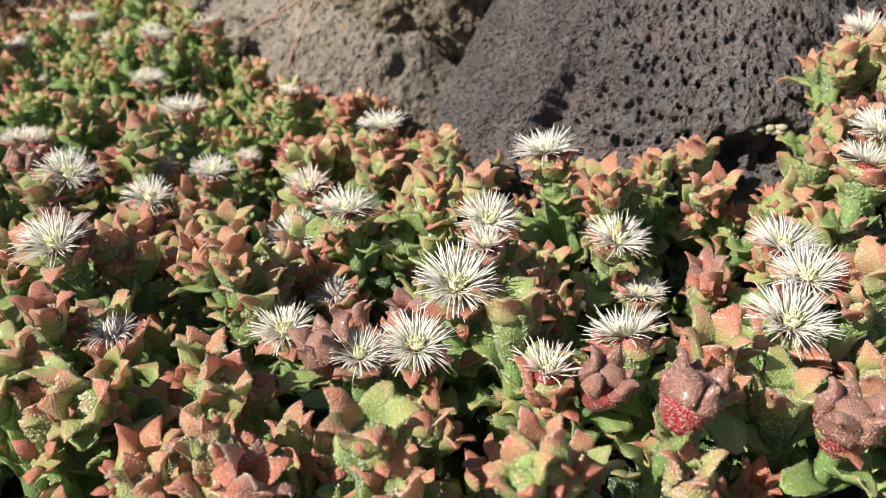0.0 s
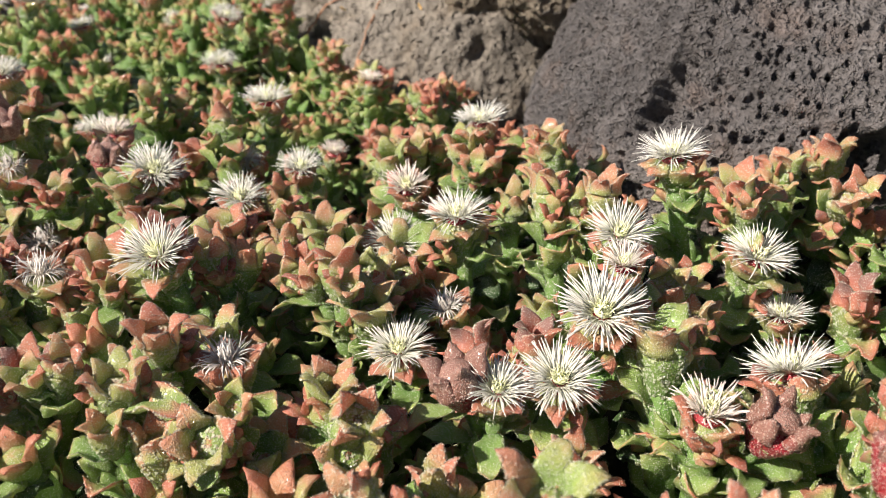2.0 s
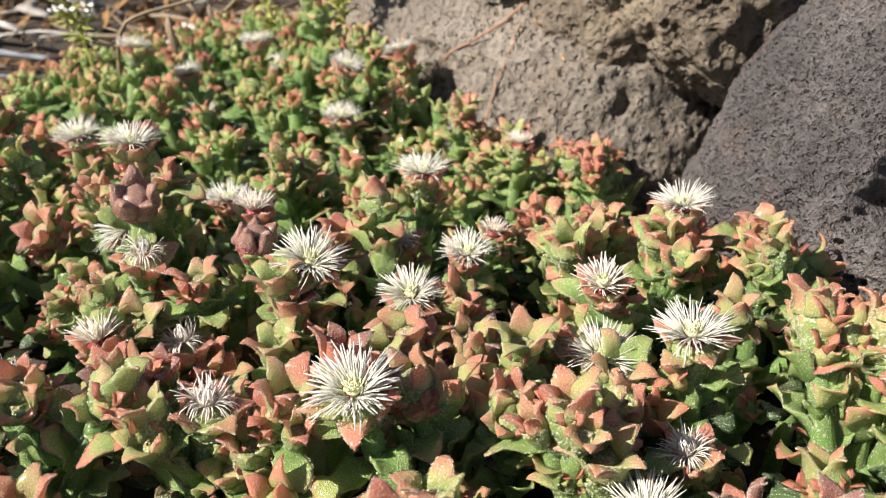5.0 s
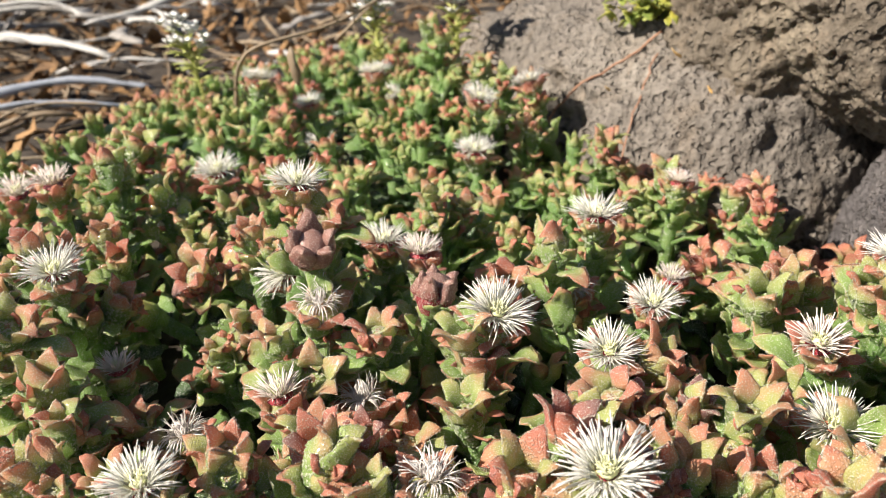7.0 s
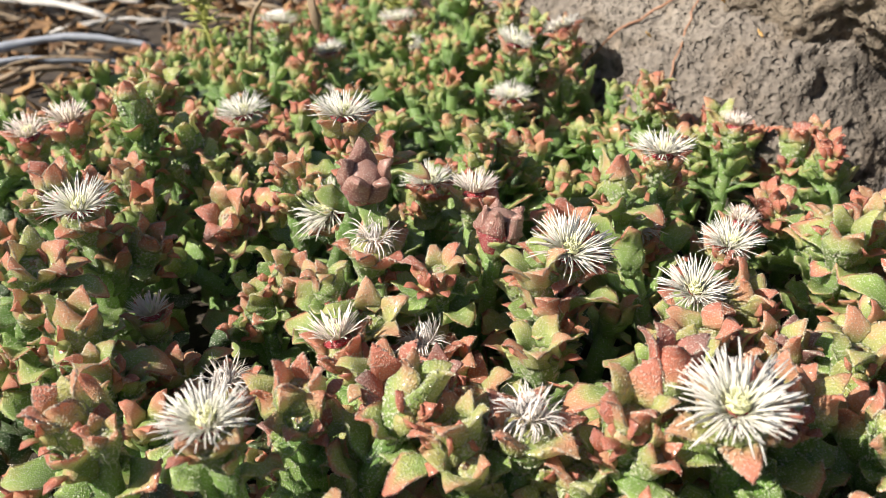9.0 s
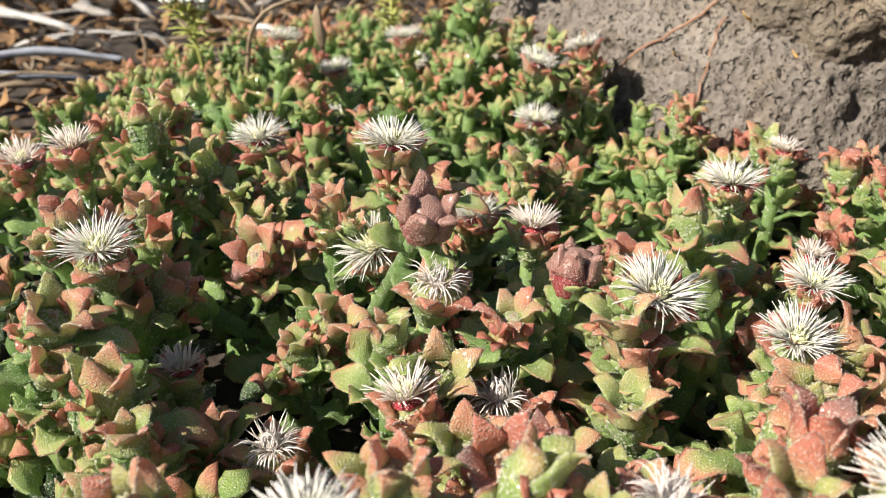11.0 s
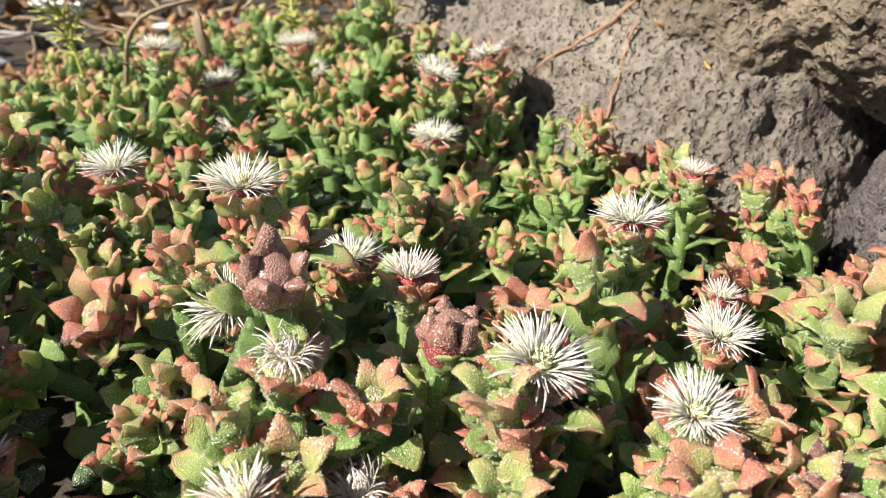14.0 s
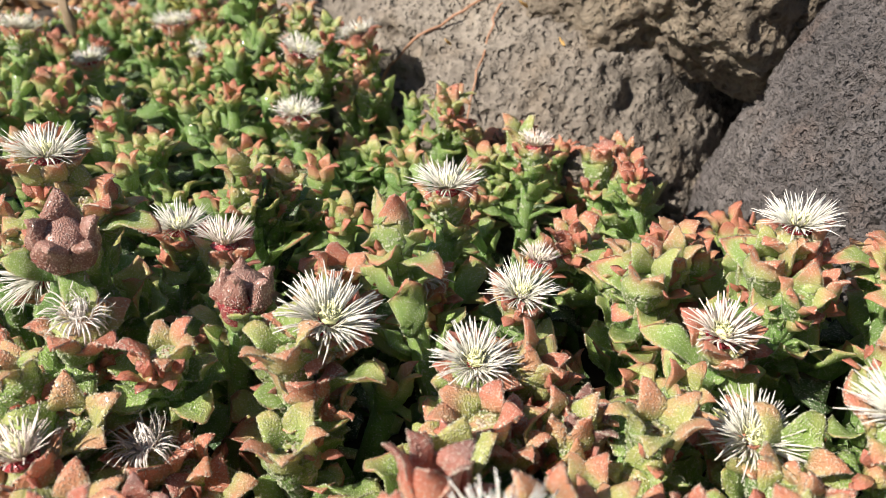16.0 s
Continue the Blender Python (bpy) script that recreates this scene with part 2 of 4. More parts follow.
def beaded(piece, count, size, rng):
    """The piece with clear round cells standing on its skin."""
    count, size = int(count * LOOK["cells"]), size * (1.9 - 0.9 * LOOK["cells"])
    p, t, b, c = piece
    e1, e2 = p[t[:, 1]] - p[t[:, 0]], p[t[:, 2]] - p[t[:, 0]]
    nor = np.cross(e1, e2)
    area = np.linalg.norm(nor, axis=1)
    nor = nor / np.maximum(area, 1e-12)[:, None]
    pick = rng.choice(len(t), count, p=area / area.sum())
    u, v = rng.random(count), rng.random(count)
    flip = u + v > 1
    u[flip], v[flip] = 1 - u[flip], 1 - v[flip]
    at = p[t[pick, 0]] + u[:, None] * e1[pick] + v[:, None] * e2[pick]
    nn = nor[pick]
    side = np.cross(nn, np.array([0.31, 0.77, 0.55]))
    side /= np.maximum(np.linalg.norm(side, axis=1), 1e-9)[:, None]
    other = np.cross(nn, side)
    r = size * rng.uniform(0.55, 1.25, count)[:, None]
    low, high = at + nn * r * 0.25, at + nn * r * 1.0
    q = np.stack([low + side * r, low + other * r, low - side * r, low - other * r, high], 1).reshape(-1, 3)
    faces = (np.arange(count)[:, None, None] * 5 + np.array([[0, 1, 4], [1, 2, 4], [2, 3, 4], [3, 0, 4]])[None]).reshape(-1, 3)
    return join([piece, (q, faces, np.repeat(b[t[pick, 0]], 5), np.ones(count * 5))])


def fringed(piece, n, m, count, size, rng):
    """The blade with a row of clear cells along both its margins."""
    if LOOK["cells"] < 1:
        return piece
    rings = piece[0][:n * m].reshape(n, m, 3)
    red = piece[2][:n * m].reshape(n, m)
    at, way, bl = [], [], []
    for j in (0, m // 2):
        k = np.sort(rng.uniform(0, n - 1.001, count))
        i, f = k.astype(int), (k % 1)[:, None]
        at.append(rings[i, j] * (1 - f) + rings[i + 1, j] * f)
        mid = rings[i].mean(1) * (1 - f) + rings[i + 1].mean(1) * f
        way.append(at[-1] - mid)
        bl.append(red[i, j])
    at, way, bl = np.concatenate(at), np.concatenate(way), np.concatenate(bl)
    way = way / np.maximum(np.linalg.norm(way, axis=1), 1e-9)[:, None] + rng.normal(0, 0.35, way.shape)
    way /= np.linalg.norm(way, axis=1)[:, None]
    side = np.cross(way, np.array([0.31, 0.77, 0.55]))
    side /= np.maximum(np.linalg.norm(side, axis=1), 1e-9)[:, None]
    other = np.cross(way, side)
    r = size * rng.uniform(0.6, 1.3, len(at))[:, None]
    low, high = at - way * r * 0.6, at + way * r * 1.2
    q = np.stack([low + side * r, low - side * r * 0.5 + other * r * 0.87, low - side * r * 0.5 - other * r * 0.87, high], 1).reshape(-1, 3)
    faces = (np.arange(len(at))[:, None, None] * 4 + np.array([[0, 1, 3], [1, 2, 3], [2, 0, 3]])[None]).reshape(-1, 3)
    return join([piece, (q, faces, np.repeat(bl, 4), np.ones(len(q)))])


def blade(length, width, thick, rng, bend=0.4, fold=0.3, ruffle=0.25, n=8, m=10, red=0.5, power=1.4, shape=(0.38, 0.62, 1.0, 0.95, 0.58, 0.06), waves=1.9):
    """A fleshy leaf or sepal that starts at the origin along +y, its upper face up."""
    if LOOK["cells"] < 1:
        n, m = min(n, 6), min(m, 6)
    u = np.linspace(0, 1, n)
    w = 0.5 * width * np.interp(u, [0, 0.15, 0.4, 0.65, 0.86, 1], shape)
    th = 0.5 * thick * np.interp(u, [0, 0.5, 1], [1.25, 1.0, 0.28])
    ang = bend * u ** power
    step = length / (n - 1)
    y = np.concatenate([[0], np.cumsum(np.cos(ang[1:]) * step)])
    z = np.concatenate([[0], np.cumsum(np.sin(ang[1:]) * step)])
    a = np.arange(m) * 2 * np.pi / m
    v, s = np.cos(a)[None], -np.sin(a)[None]
    ph = rng.uniform(0, 6.28, 2)
    wave = np.where(v > 0, np.sin(u[:, None] * 6.28 * waves + ph[0]), np.sin(u[:, None] * 6.28 * waves * 0.8 + ph[1]))
    off = th[:, None] * s + w[:, None] * (fold * v ** 2 + ruffle * np.abs(v) ** 1.5 * wave)
    x = w[:, None] * v * (1 + 0.08 * wave)
    twist = rng.normal(0, 0.12) * u[:, None]
    rings = np.stack([x * np.cos(twist) - off * np.sin(twist) * 0.3, y[:, None] - off * np.sin(ang)[:, None], z[:, None] + off * np.cos(ang)[:, None] + x * np.sin(twist)], -1)
    bl = np.clip(red * (0.10 + 0.80 * u[:, None] ** 1.8 + 0.42 * np.abs(v) ** 4 * (0.25 + u[:, None])), 0, 1)
    return loft(rings, bl)


def tube(path, radii, sides=8, blush=0.05):
    path = np.asarray(path, float)
    tan = np.gradient(path, axis=0)
    tan /= np.linalg.norm(tan, axis=1)[:, None]
    ref = np.array([0.9, 0.3, 0.2]) if abs(tan[:, 2]).mean() > 0.6 else np.array([0.1, 0.2, 1.0])
    s = np.cross(tan, ref)
    s /= np.linalg.norm(s, axis=1)[:, None]
    o = np.cross(tan, s)
    a = np.arange(sides) * 2 * np.pi / sides
    r = np.broadcast_to(radii, (len(path),))[:, None, None]
    rings = path[:, None] + r * (np.cos(a)[None, :, None] * s[:, None] + np.sin(a)[None, :, None] * o[:, None])
    return loft(rings, blush if np.ndim(blush) == 0 else np.asarray(blush)[:, None])


def cup(radius, height, top, rng, lobes=5, n=8, m=16, rim=0.8, red=(0.05, 0.55)):
    """The swollen green base of a bud, from the stem up to z = top."""
    u = np.linspace(0, 1, n)
    r = radius * np.interp(u, [0, 0.18, 0.45, 0.72, 0.92, 1], [0.52, 0.66, 0.84, 0.98, rim * 1.15, rim * 0.4])
    a = np.arange(m) * 2 * np.pi / m
    ph = rng.uniform(0, 6.28)
    wob = 1 + 0.10 * np.cos(lobes * a + ph)[None] * u[:, None] + rng.normal(0, 0.025, (n, m))
    rr = r[:, None] * wob
    rings = np.stack([rr * np.cos(a), rr * np.sin(a), np.broadcast_to(top - height * (1 - u[:, None]), (n, m))], -1)
    bl = red[0] + (red[1] - red[0]) * u[:, None] ** 2.2 + 0.05 * np.cos(lobes * a + ph)[None]
    return loft(rings, np.clip(bl, 0, 1))


def spun(az, up, out, z, roll=0.0):
    """The pose of a blade that leaves the axis at azimuth az, at radius out and height z, rising by up (radians)."""
    return Matrix.Rotation(az, 4, "Z") @ Matrix.Translation((0, out, z)) @ Matrix.Rotation(up, 4, "X") @ Matrix.Rotation(roll, 4, "Y")


def mesh_of(name, piece, mat, vary=0.0):
    p, t, b, c = piece
    me = bpy.data.meshes.new(name)
    me.vertices.add(len(p))
    me.vertices.foreach_set("co", np.ascontiguousarray(p, np.float32).ravel())
    me.loops.add(len(t) * 3)
    me.loops.foreach_set("vertex_index", np.ascontiguousarray(t, np.int32).ravel())
    me.polygons.add(len(t))
    me.polygons.foreach_set("loop_start", np.arange(0, len(t) * 3, 3, dtype=np.int32))
    me.update(calc_edges=True)
    me.polygons.foreach_set("use_smooth", np.ones(len(t), bool))
    for key, val in (("blush", b), ("cell", c), ("vary", np.broadcast_to(vary, (len(p),)))):
        at = me.attributes.new(key, "FLOAT", "POINT")
        at.data.foreach_set("value", np.ascontiguousarray(val, np.float32))
    me.materials.append(mat)
    me.update()
    return me


def part(name, piece, mat, parent=None, label="", vary=0.0):
    ob = new(name, mesh_of(name, piece, mat, vary))
    ob.parent = parent
    return tagged(ob, label)


# ---- ground ----
def lump(x, y, z, h=1.0, octaves=4):
    return noise.fractal((x, y, z), h, 2.0, octaves)


def make_ground():
    s = np.linspace(-1, 1, 141)
    g = 0.95 * s + 59.0 * np.sign(s) * np.abs(s) ** 9
    X, Y = np.meshgrid(g, g + 0.5, indexing="ij")
    Z = np.array([[0.010 * lump(x * 6, y * 6, 1.3) + 0.004 * lump(x * 40, y * 40, 4.1) if abs(x) < 3 and abs(y) < 3 else 0.0 for x, y in zip(a, b)] for a, b in zip(X, Y)])
    n = len(s)
    i, j = np.meshgrid(np.arange(n - 1), np.arange(n - 1), indexing="ij")
    a = i * n + j
    tri = np.concatenate([np.stack([a, a + n, a + n + 1], -1).reshape(-1, 3), np.stack([a, a + n + 1, a + 1], -1).reshape(-1, 3)])
    pts = np.stack([X, Y, Z], -1).reshape(-1, 3)
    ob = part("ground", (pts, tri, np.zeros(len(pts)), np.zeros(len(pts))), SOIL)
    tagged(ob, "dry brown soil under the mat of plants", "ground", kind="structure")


make_ground()


# ---- boulders ----
def boulder(centre, radii, yaw, pitch, mat, label, seed, rough, pit, pit_size, edge=2.0, cols=250, rows=156, dents=(), least=0.10):
    """A lava boulder with broken facets and open vesicles; its mesh is finer on the side that faces the plants."""
    s = np.linspace(-1, 1, cols, endpoint=False)
    az = -np.pi / 2 - yaw + np.pi * (0.46 * s + 0.54 * s ** 3)
    el = np.linspace(-1.25, 1.52, rows)
    E, Z = np.meshgrid(el, az, indexing="ij")
    d = np.stack([np.cos(E) * np.cos(Z), np.cos(E) * np.sin(Z), np.sin(E)], -1)
    k = (np.abs(d) ** edge).sum(-1) ** (-1 / edge)
    q = d * k[..., None] * np.array(radii)
    turn = np.array(Euler((pitch, 0, yaw)).to_matrix())
    q = q @ turn.T
    nor = (d / np.array(radii)) @ turn.T
    nor /= np.linalg.norm(nor, axis=-1)[..., None]
    w = q.reshape(-1, 3) + np.array(centre)
    add = np.empty(len(w))
    for i, (x, y, z) in enumerate(w.tolist()):
        f = rough * (0.75 * noise.noise((x * 16 + seed, y * 16, z * 16)) + 0.4 * abs(noise.noise((x * 38, y * 38 + seed, z * 38))) + 0.16 * lump(x * 110, y * 110, z * 110 + seed, 0.9, 3))
        near = noise.voronoi((x / pit_size + seed, y / pit_size, z / pit_size))[0][0]
        size = least + 0.34 * (0.5 + 0.5 * noise.noise((x * 90, y * 90, z * 90 + seed)))
        if near < size:
            f -= pit * (1 - (near / size) ** 4) * (0.4 + size)
        for dx, dy, dz, size, deep in dents:
            far = math.sqrt((x - dx) ** 2 + (y - dy) ** 2 + ((z - dz) * 0.75) ** 2) / size * (1 + 0.5 * noise.noise((x * 120, y * 120, z * 120)))
            if far < 1:
                f -= deep * (1 - far ** 3)
        add[i] = f
    pts = w + nor.reshape(-1, 3) * add[:, None]
    ob = part("boulder", loft(pts.reshape(rows, cols, 3), 0.0), mat)
    return tagged(ob, label, "rock")


boulder((-0.066, 0.667, 0.020), (0.164, 0.124, 0.114), -0.976, 0.073, SANDSTONE, "dusty grey-brown lava boulder behind the plants", 2.0, 0.018, 0.0052, 0.0066, 2.7, 270, 170,
        ((-0.128, 0.568, 0.064, 0.027, 0.020), (-0.142, 0.588, 0.080, 0.014, 0.010), (-0.030, 0.530, 0.075, 0.016, 0.010)))
boulder((0.020, 0.570, 0.164), (0.083, 0.078, 0.083), -1.0, -0.10, BROWN_LAVA, "rough brown lava block resting on the boulder", 7.0, 0.026, 0.0046, 0.0085, 4.2, 250, 156)
boulder((0.1240, 0.4505, 0.024), (0.1280, 0.1330, 0.1470), -0.608, 0.0, BASALT, "dark porous basalt boulder full of vesicles", 4.0, 0.014, 0.0058, 0.0046, 2.0, 640, 380,
        ((0.0560, 0.3685, 0.1085, 0.0065, 0.007), (0.0510, 0.3660, 0.1000, 0.0080, 0.011), (0.0460, 0.3636, 0.0902, 0.0080, 0.011), (0.0424, 0.3630, 0.0835, 0.0075, 0.010),
         (0.070, 0.358, 0.092, 0.016, 0.005), (0.118, 0.334, 0.079, 0.012, 0.010), (0.130, 0.3331, 0.078, 0.015, 0.014), (0.144, 0.3357, 0.080, 0.013, 0.012)), 0.21)
boulder((0.07, 0.745, 0.09), (0.24, 0.12, 0.19), -0.3, 0.0, SANDSTONE, "large grey lava boulder behind the others", 11.0, 0.02, 0.0016, 0.008, 2.0, 130, 80)


# ---- ice plant shoots ----
def sepals(count, length, width, thick, up, bend, out, z, rng, red=1.0, fine=True, spread=0.15, start=None, fold=0.24):
    """Thick pointed lobes round a bud: they lean together over its mouth and their tips curl outwards."""
    made, start = [], rng.uniform(0, 6.28) if start is None else start
    n, m = (9, 10) if fine else (6, 6)
    if LOOK["cells"] < 1:
        n, m = 6, 6
    for k in range(count):
        big = rng.uniform(0.80, 1.22)
        s = blade(length * big, width * rng.uniform(0.85, 1.15) * big ** 0.4, thick, rng, bend * rng.uniform(0.7, 1.3), fold * rng.uniform(0.5, 1.6), 0.24, n, m, red,
                  power=1.9, shape=(0.98, 1.05, 0.94, 0.64, 0.32, 0.01), waves=1.4)
        u = np.concatenate([np.repeat(np.linspace(0, 1, n), m), [0, 1]])
        s = (s[0], s[1], np.clip(red * (0.37 + 0.43 * u ** 0.60 + rng.normal(0, 0.05)), 0, 1), s[3])
        made.append(moved(s, spun(start + k * 6.283 / count + rng.normal(0, 0.12), up + rng.normal(0, spread), out, z + rng.normal(0, 0.0006), rng.normal(0, 0.10))))
    return made


def leaf_set(count, low, high, rng, size=1.0, red=0.75, fine=True):
    """Small ruffled leaves below the tip, long arching ones further down."""
    made, start = [], rng.uniform(0, 6.28)
    for k in range(count):
        f = k / max(1, count - 1)
        ln = rng.uniform(0.0090, 0.0135) * size * (0.85 + 0.95 * f)
        b = blade(ln, min(0.0105, ln * rng.uniform(0.58, 0.86)), 0.0019, rng, rng.uniform(-1.4, 0.2), rng.uniform(0.05, 0.55), rng.uniform(0.3, 0.65), 8 if fine else 5, 8 if fine else 5, red * rng.uniform(0.55, 1.3),
                  shape=(0.50, 0.68, 0.95, 1.0, 0.74, 0.10))
        made.append(moved(b, spun(start + k * 3.14159 + (k // 2) * 1.57 + rng.normal(0, 0.3), rng.uniform(0.45, 1.15), 0.0018, high + (low - high) * f ** 1.35, rng.normal(0, 0.25))))
    return made


def side_bud(rng, size, az, z):
    rim = 0.003 * size
    pieces = [cup(0.0023 * size, 0.0045 * size, 0.0, rng, 4, 5, 8, 0.9, (0.40, 0.54))]
    for k in range(3):
        tip = blade(0.0042 * size * rng.uniform(0.8, 1.2), 0.0032 * size, 0.0008 * size, rng, -0.5, 0.3, 0.1, 4, 5, 0.8)
        pieces.append(moved((tip[0], tip[1], np.clip(tip[2] + 0.44, 0, 0.86), tip[3]), spun(k * 2.09, 1.25 + rng.normal(0, 0.2), rim * 0.45, -0.0004)))
    stalk = tube([(0, 0, -0.009 * size), (0, 0.0004, -0.006 * size), (0, 0, -0.003 * size)], 0.0011 * size, 5, 0.2)
    tilt = Matrix.Rotation(az, 4, "Z") @ Matrix.Translation((0, 0.0058, z)) @ Matrix.Rotation(-0.6, 4, "X")
    return moved(join(pieces + [stalk]), tilt)


def stem_piece(top, rng, fine=True):
    n = 9 if fine else 6
    u = np.linspace(0, 1, n)
    a, k = rng.uniform(0, 6.28), rng.uniform(0.0, 0.022)
    path = np.stack([k * u ** 2 * np.cos(a), k * u ** 2 * np.sin(a), top - 0.125 * u], -1)[::-1]
    return tube(path, np.interp(u[::-1], [0, 0.06, 0.3, 1], [0.0031, 0.0030, 0.0036, 0.0040]) * (1 + 0.06 * np.sin(u * 40)), 7 if fine else 6, 0.08)


def petal_ring(count, length, up, up_sd, bend, rng, out=0.0026, wide=0.00042, curl=0.34, drop=0.0):
    made = []
    for k in range(count):
        az = 6.283 * (k + rng.uniform(-0.5, 0.5)) / count
        e = up + rng.normal(0, up_sd)
        ln = length * rng.uniform(0.72, 1.12)
        u = np.linspace(0, 1, 4)
        ang = e + (bend + rng.normal(0, curl)) * u ** 1.3
        y = out * rng.uniform(0.8, 1.1) + np.concatenate([[0], np.cumsum(np.cos(ang[1:]) * ln / 3)])
        z = -drop * rng.random() + np.concatenate([[0], np.cumsum(np.sin(ang[1:]) * ln / 3)])
        x = rng.normal(0, 0.0009) * u ** 2
        w = wide * rng.uniform(0.8, 1.2) * np.array([1.0, 1.1, 1.0, 0.5])
        nx = np.zeros(4)
        flat = np.stack([nx, -np.sin(ang), np.cos(ang)], -1)
        mid, wide_of, thick_of = np.stack([x, y, z], -1), np.array([1.0, 0, 0]) * w[:, None], flat * w[:, None]
        p = loft(np.stack([mid + wide_of - 0.15 * thick_of, mid + 0.42 * thick_of, mid - wide_of - 0.15 * thick_of], 1), u[:, None])
        made.append(moved(p, Matrix.Rotation(az, 4, "Z")))
    return made


def dress(root, rng, leaves, leaf_low, leaf_high, leaf_size, top, red=0.75, buds=1, age=0.0):
    part("stem", beaded(stem_piece(top, rng), 380, 0.00048, rng), SKIN, root, "thick green stem covered in clear cells")
    for leaf in leaf_set(leaves, leaf_low, leaf_high, rng, leaf_size, red):
        part("leaf", beaded(fringed(leaf, 8, 8, 30, 0.00026, rng), 60, 0.00026, rng), SKIN, root, vary=age * 0.6 + rng.normal(0, 0.06))
    for _ in range(int(LOOK["cells"] == 1 and rng.random() < 0.4)):
        strap = blade(rng.uniform(0.016, 0.024), rng.uniform(0.0075, 0.0100), 0.0020, rng, rng.uniform(-1.6, -0.7), rng.uniform(0.1, 0.5), 0.30, 9, 8, rng.uniform(0.5, 0.85), shape=(0.60, 0.74, 0.90, 1.0, 0.80, 0.12))
        place = spun(rng.uniform(0, 6.28), rng.uniform(0.3, 0.9), 0.0018, rng.uniform(-0.022, -0.011), rng.normal(0, 0.3))
        part("leaf", beaded(fringed(moved(strap, place), 9, 8, 46, 0.00028, rng), 110, 0.00026, rng), SKIN, root, "long arching leaf with a frosted margin", rng.normal(0, 0.05))
    for _ in range(buds):
        part("side_bud", side_bud(rng, rng.uniform(0.9, 1.5), rng.uniform(0, 6.28), rng.uniform(-0.014, -0.003)), SKIN, root, "tiny yellow-green bud with orange tips")


def bud_head(rng, wide, high, tone):
    """The swollen base of a bud and the lobes that close its mouth."""
    base = cup(wide, high, -0.0030, rng, 5, 10, 20, 0.86, (0.04, 0.40))
    lobes = sepals(int(rng.integers(4, 6)), wide * rng.uniform(1.5, 1.9), wide * rng.uniform(1.25, 1.5), wide * 0.38, rng.uniform(1.50, 1.95), rng.uniform(-2.0, -1.1), wide * 0.86, -0.0044, rng, tone, True, 0.12)
    core = cup(wide * 0.60, wide * 0.6, -0.0030, rng, 5, 6, 12, 0.8, (0.70, 0.92))
    return join([base, core]), lobes


def make_bud(seed):
    rng = np.random.default_rng(100 + seed)
    root = tagged(new("ice_plant_shoot"), "fleshy green ice plant shoot with salmon-red bud lobes", "plant", "ice plant shoots")
    wide, high = rng.uniform(0.0048, 0.0058), rng.uniform(0.0110, 0.0140)
    green = seed >= 2000
    age = rng.choice([-0.17, -0.12, -0.08, -0.03, 0.12]) if green else rng.choice([-0.10, -0.05, 0.0, 0.08, 0.20])
    tone = rng.choice([0.82, 0.92, 1.0, 1.04])
    base, lobes = bud_head(rng, wide, high, tone)
    part("calyx_cup", beaded(base, 440, 0.00046, rng), SKIN, root, "swollen green bud base with glistening cells", age * 0.5 + rng.normal(0, 0.05))
    for s in lobes:
        part("sepal", beaded(fringed(s, 9, 10, 40, 0.00028, rng), 190, 0.00022, rng), SKIN, root, vary=age + rng.normal(0, 0.05))
    az = rng.uniform(0, 6.28)
    for k in range(int(rng.integers(0, 3))):
        az += rng.uniform(1.6, 2.6)
        size, low = rng.uniform(0.60, 0.95), rng.uniform(0.003, 0.013)
        at = Matrix.Rotation(az, 4, "Z") @ Matrix.Translation((0, rng.uniform(0.0075, 0.0110), -low)) @ Matrix.Rotation(-rng.uniform(0.15, 0.55), 4, "X") @ Matrix.Scale(size, 4)
        base, lobes = bud_head(rng, wide, high * 0.85, tone)
        neck = np.array(at @ Vector((0, 0, -high * 0.8)))
        stalk = tube([(0, 0, -0.030), tuple(0.5 * neck + (0, 0, -0.014)), tuple(neck)], [0.0020, 0.0022, 0.0028 * size], 7, 0.06)
        bud = part("bud", join([beaded(moved(base, at), 220, 0.00038, rng), stalk]), SKIN, root, "smaller green bud beside the main one", age * 0.5 + rng.normal(0, 0.05))
        for s in lobes:
            part("sepal", beaded(moved(s, at), 70, 0.00023, rng), SKIN, bud, vary=age + rng.normal(0, 0.05))
    dress(root, rng, int(rng.integers(8, 12)), -0.048, -0.013 if green else -0.016, rng.uniform(0.95, 1.3) if green else rng.uniform(0.8, 1.1), -0.011, 0.58, int(rng.integers(2, 5)), age)
    return root


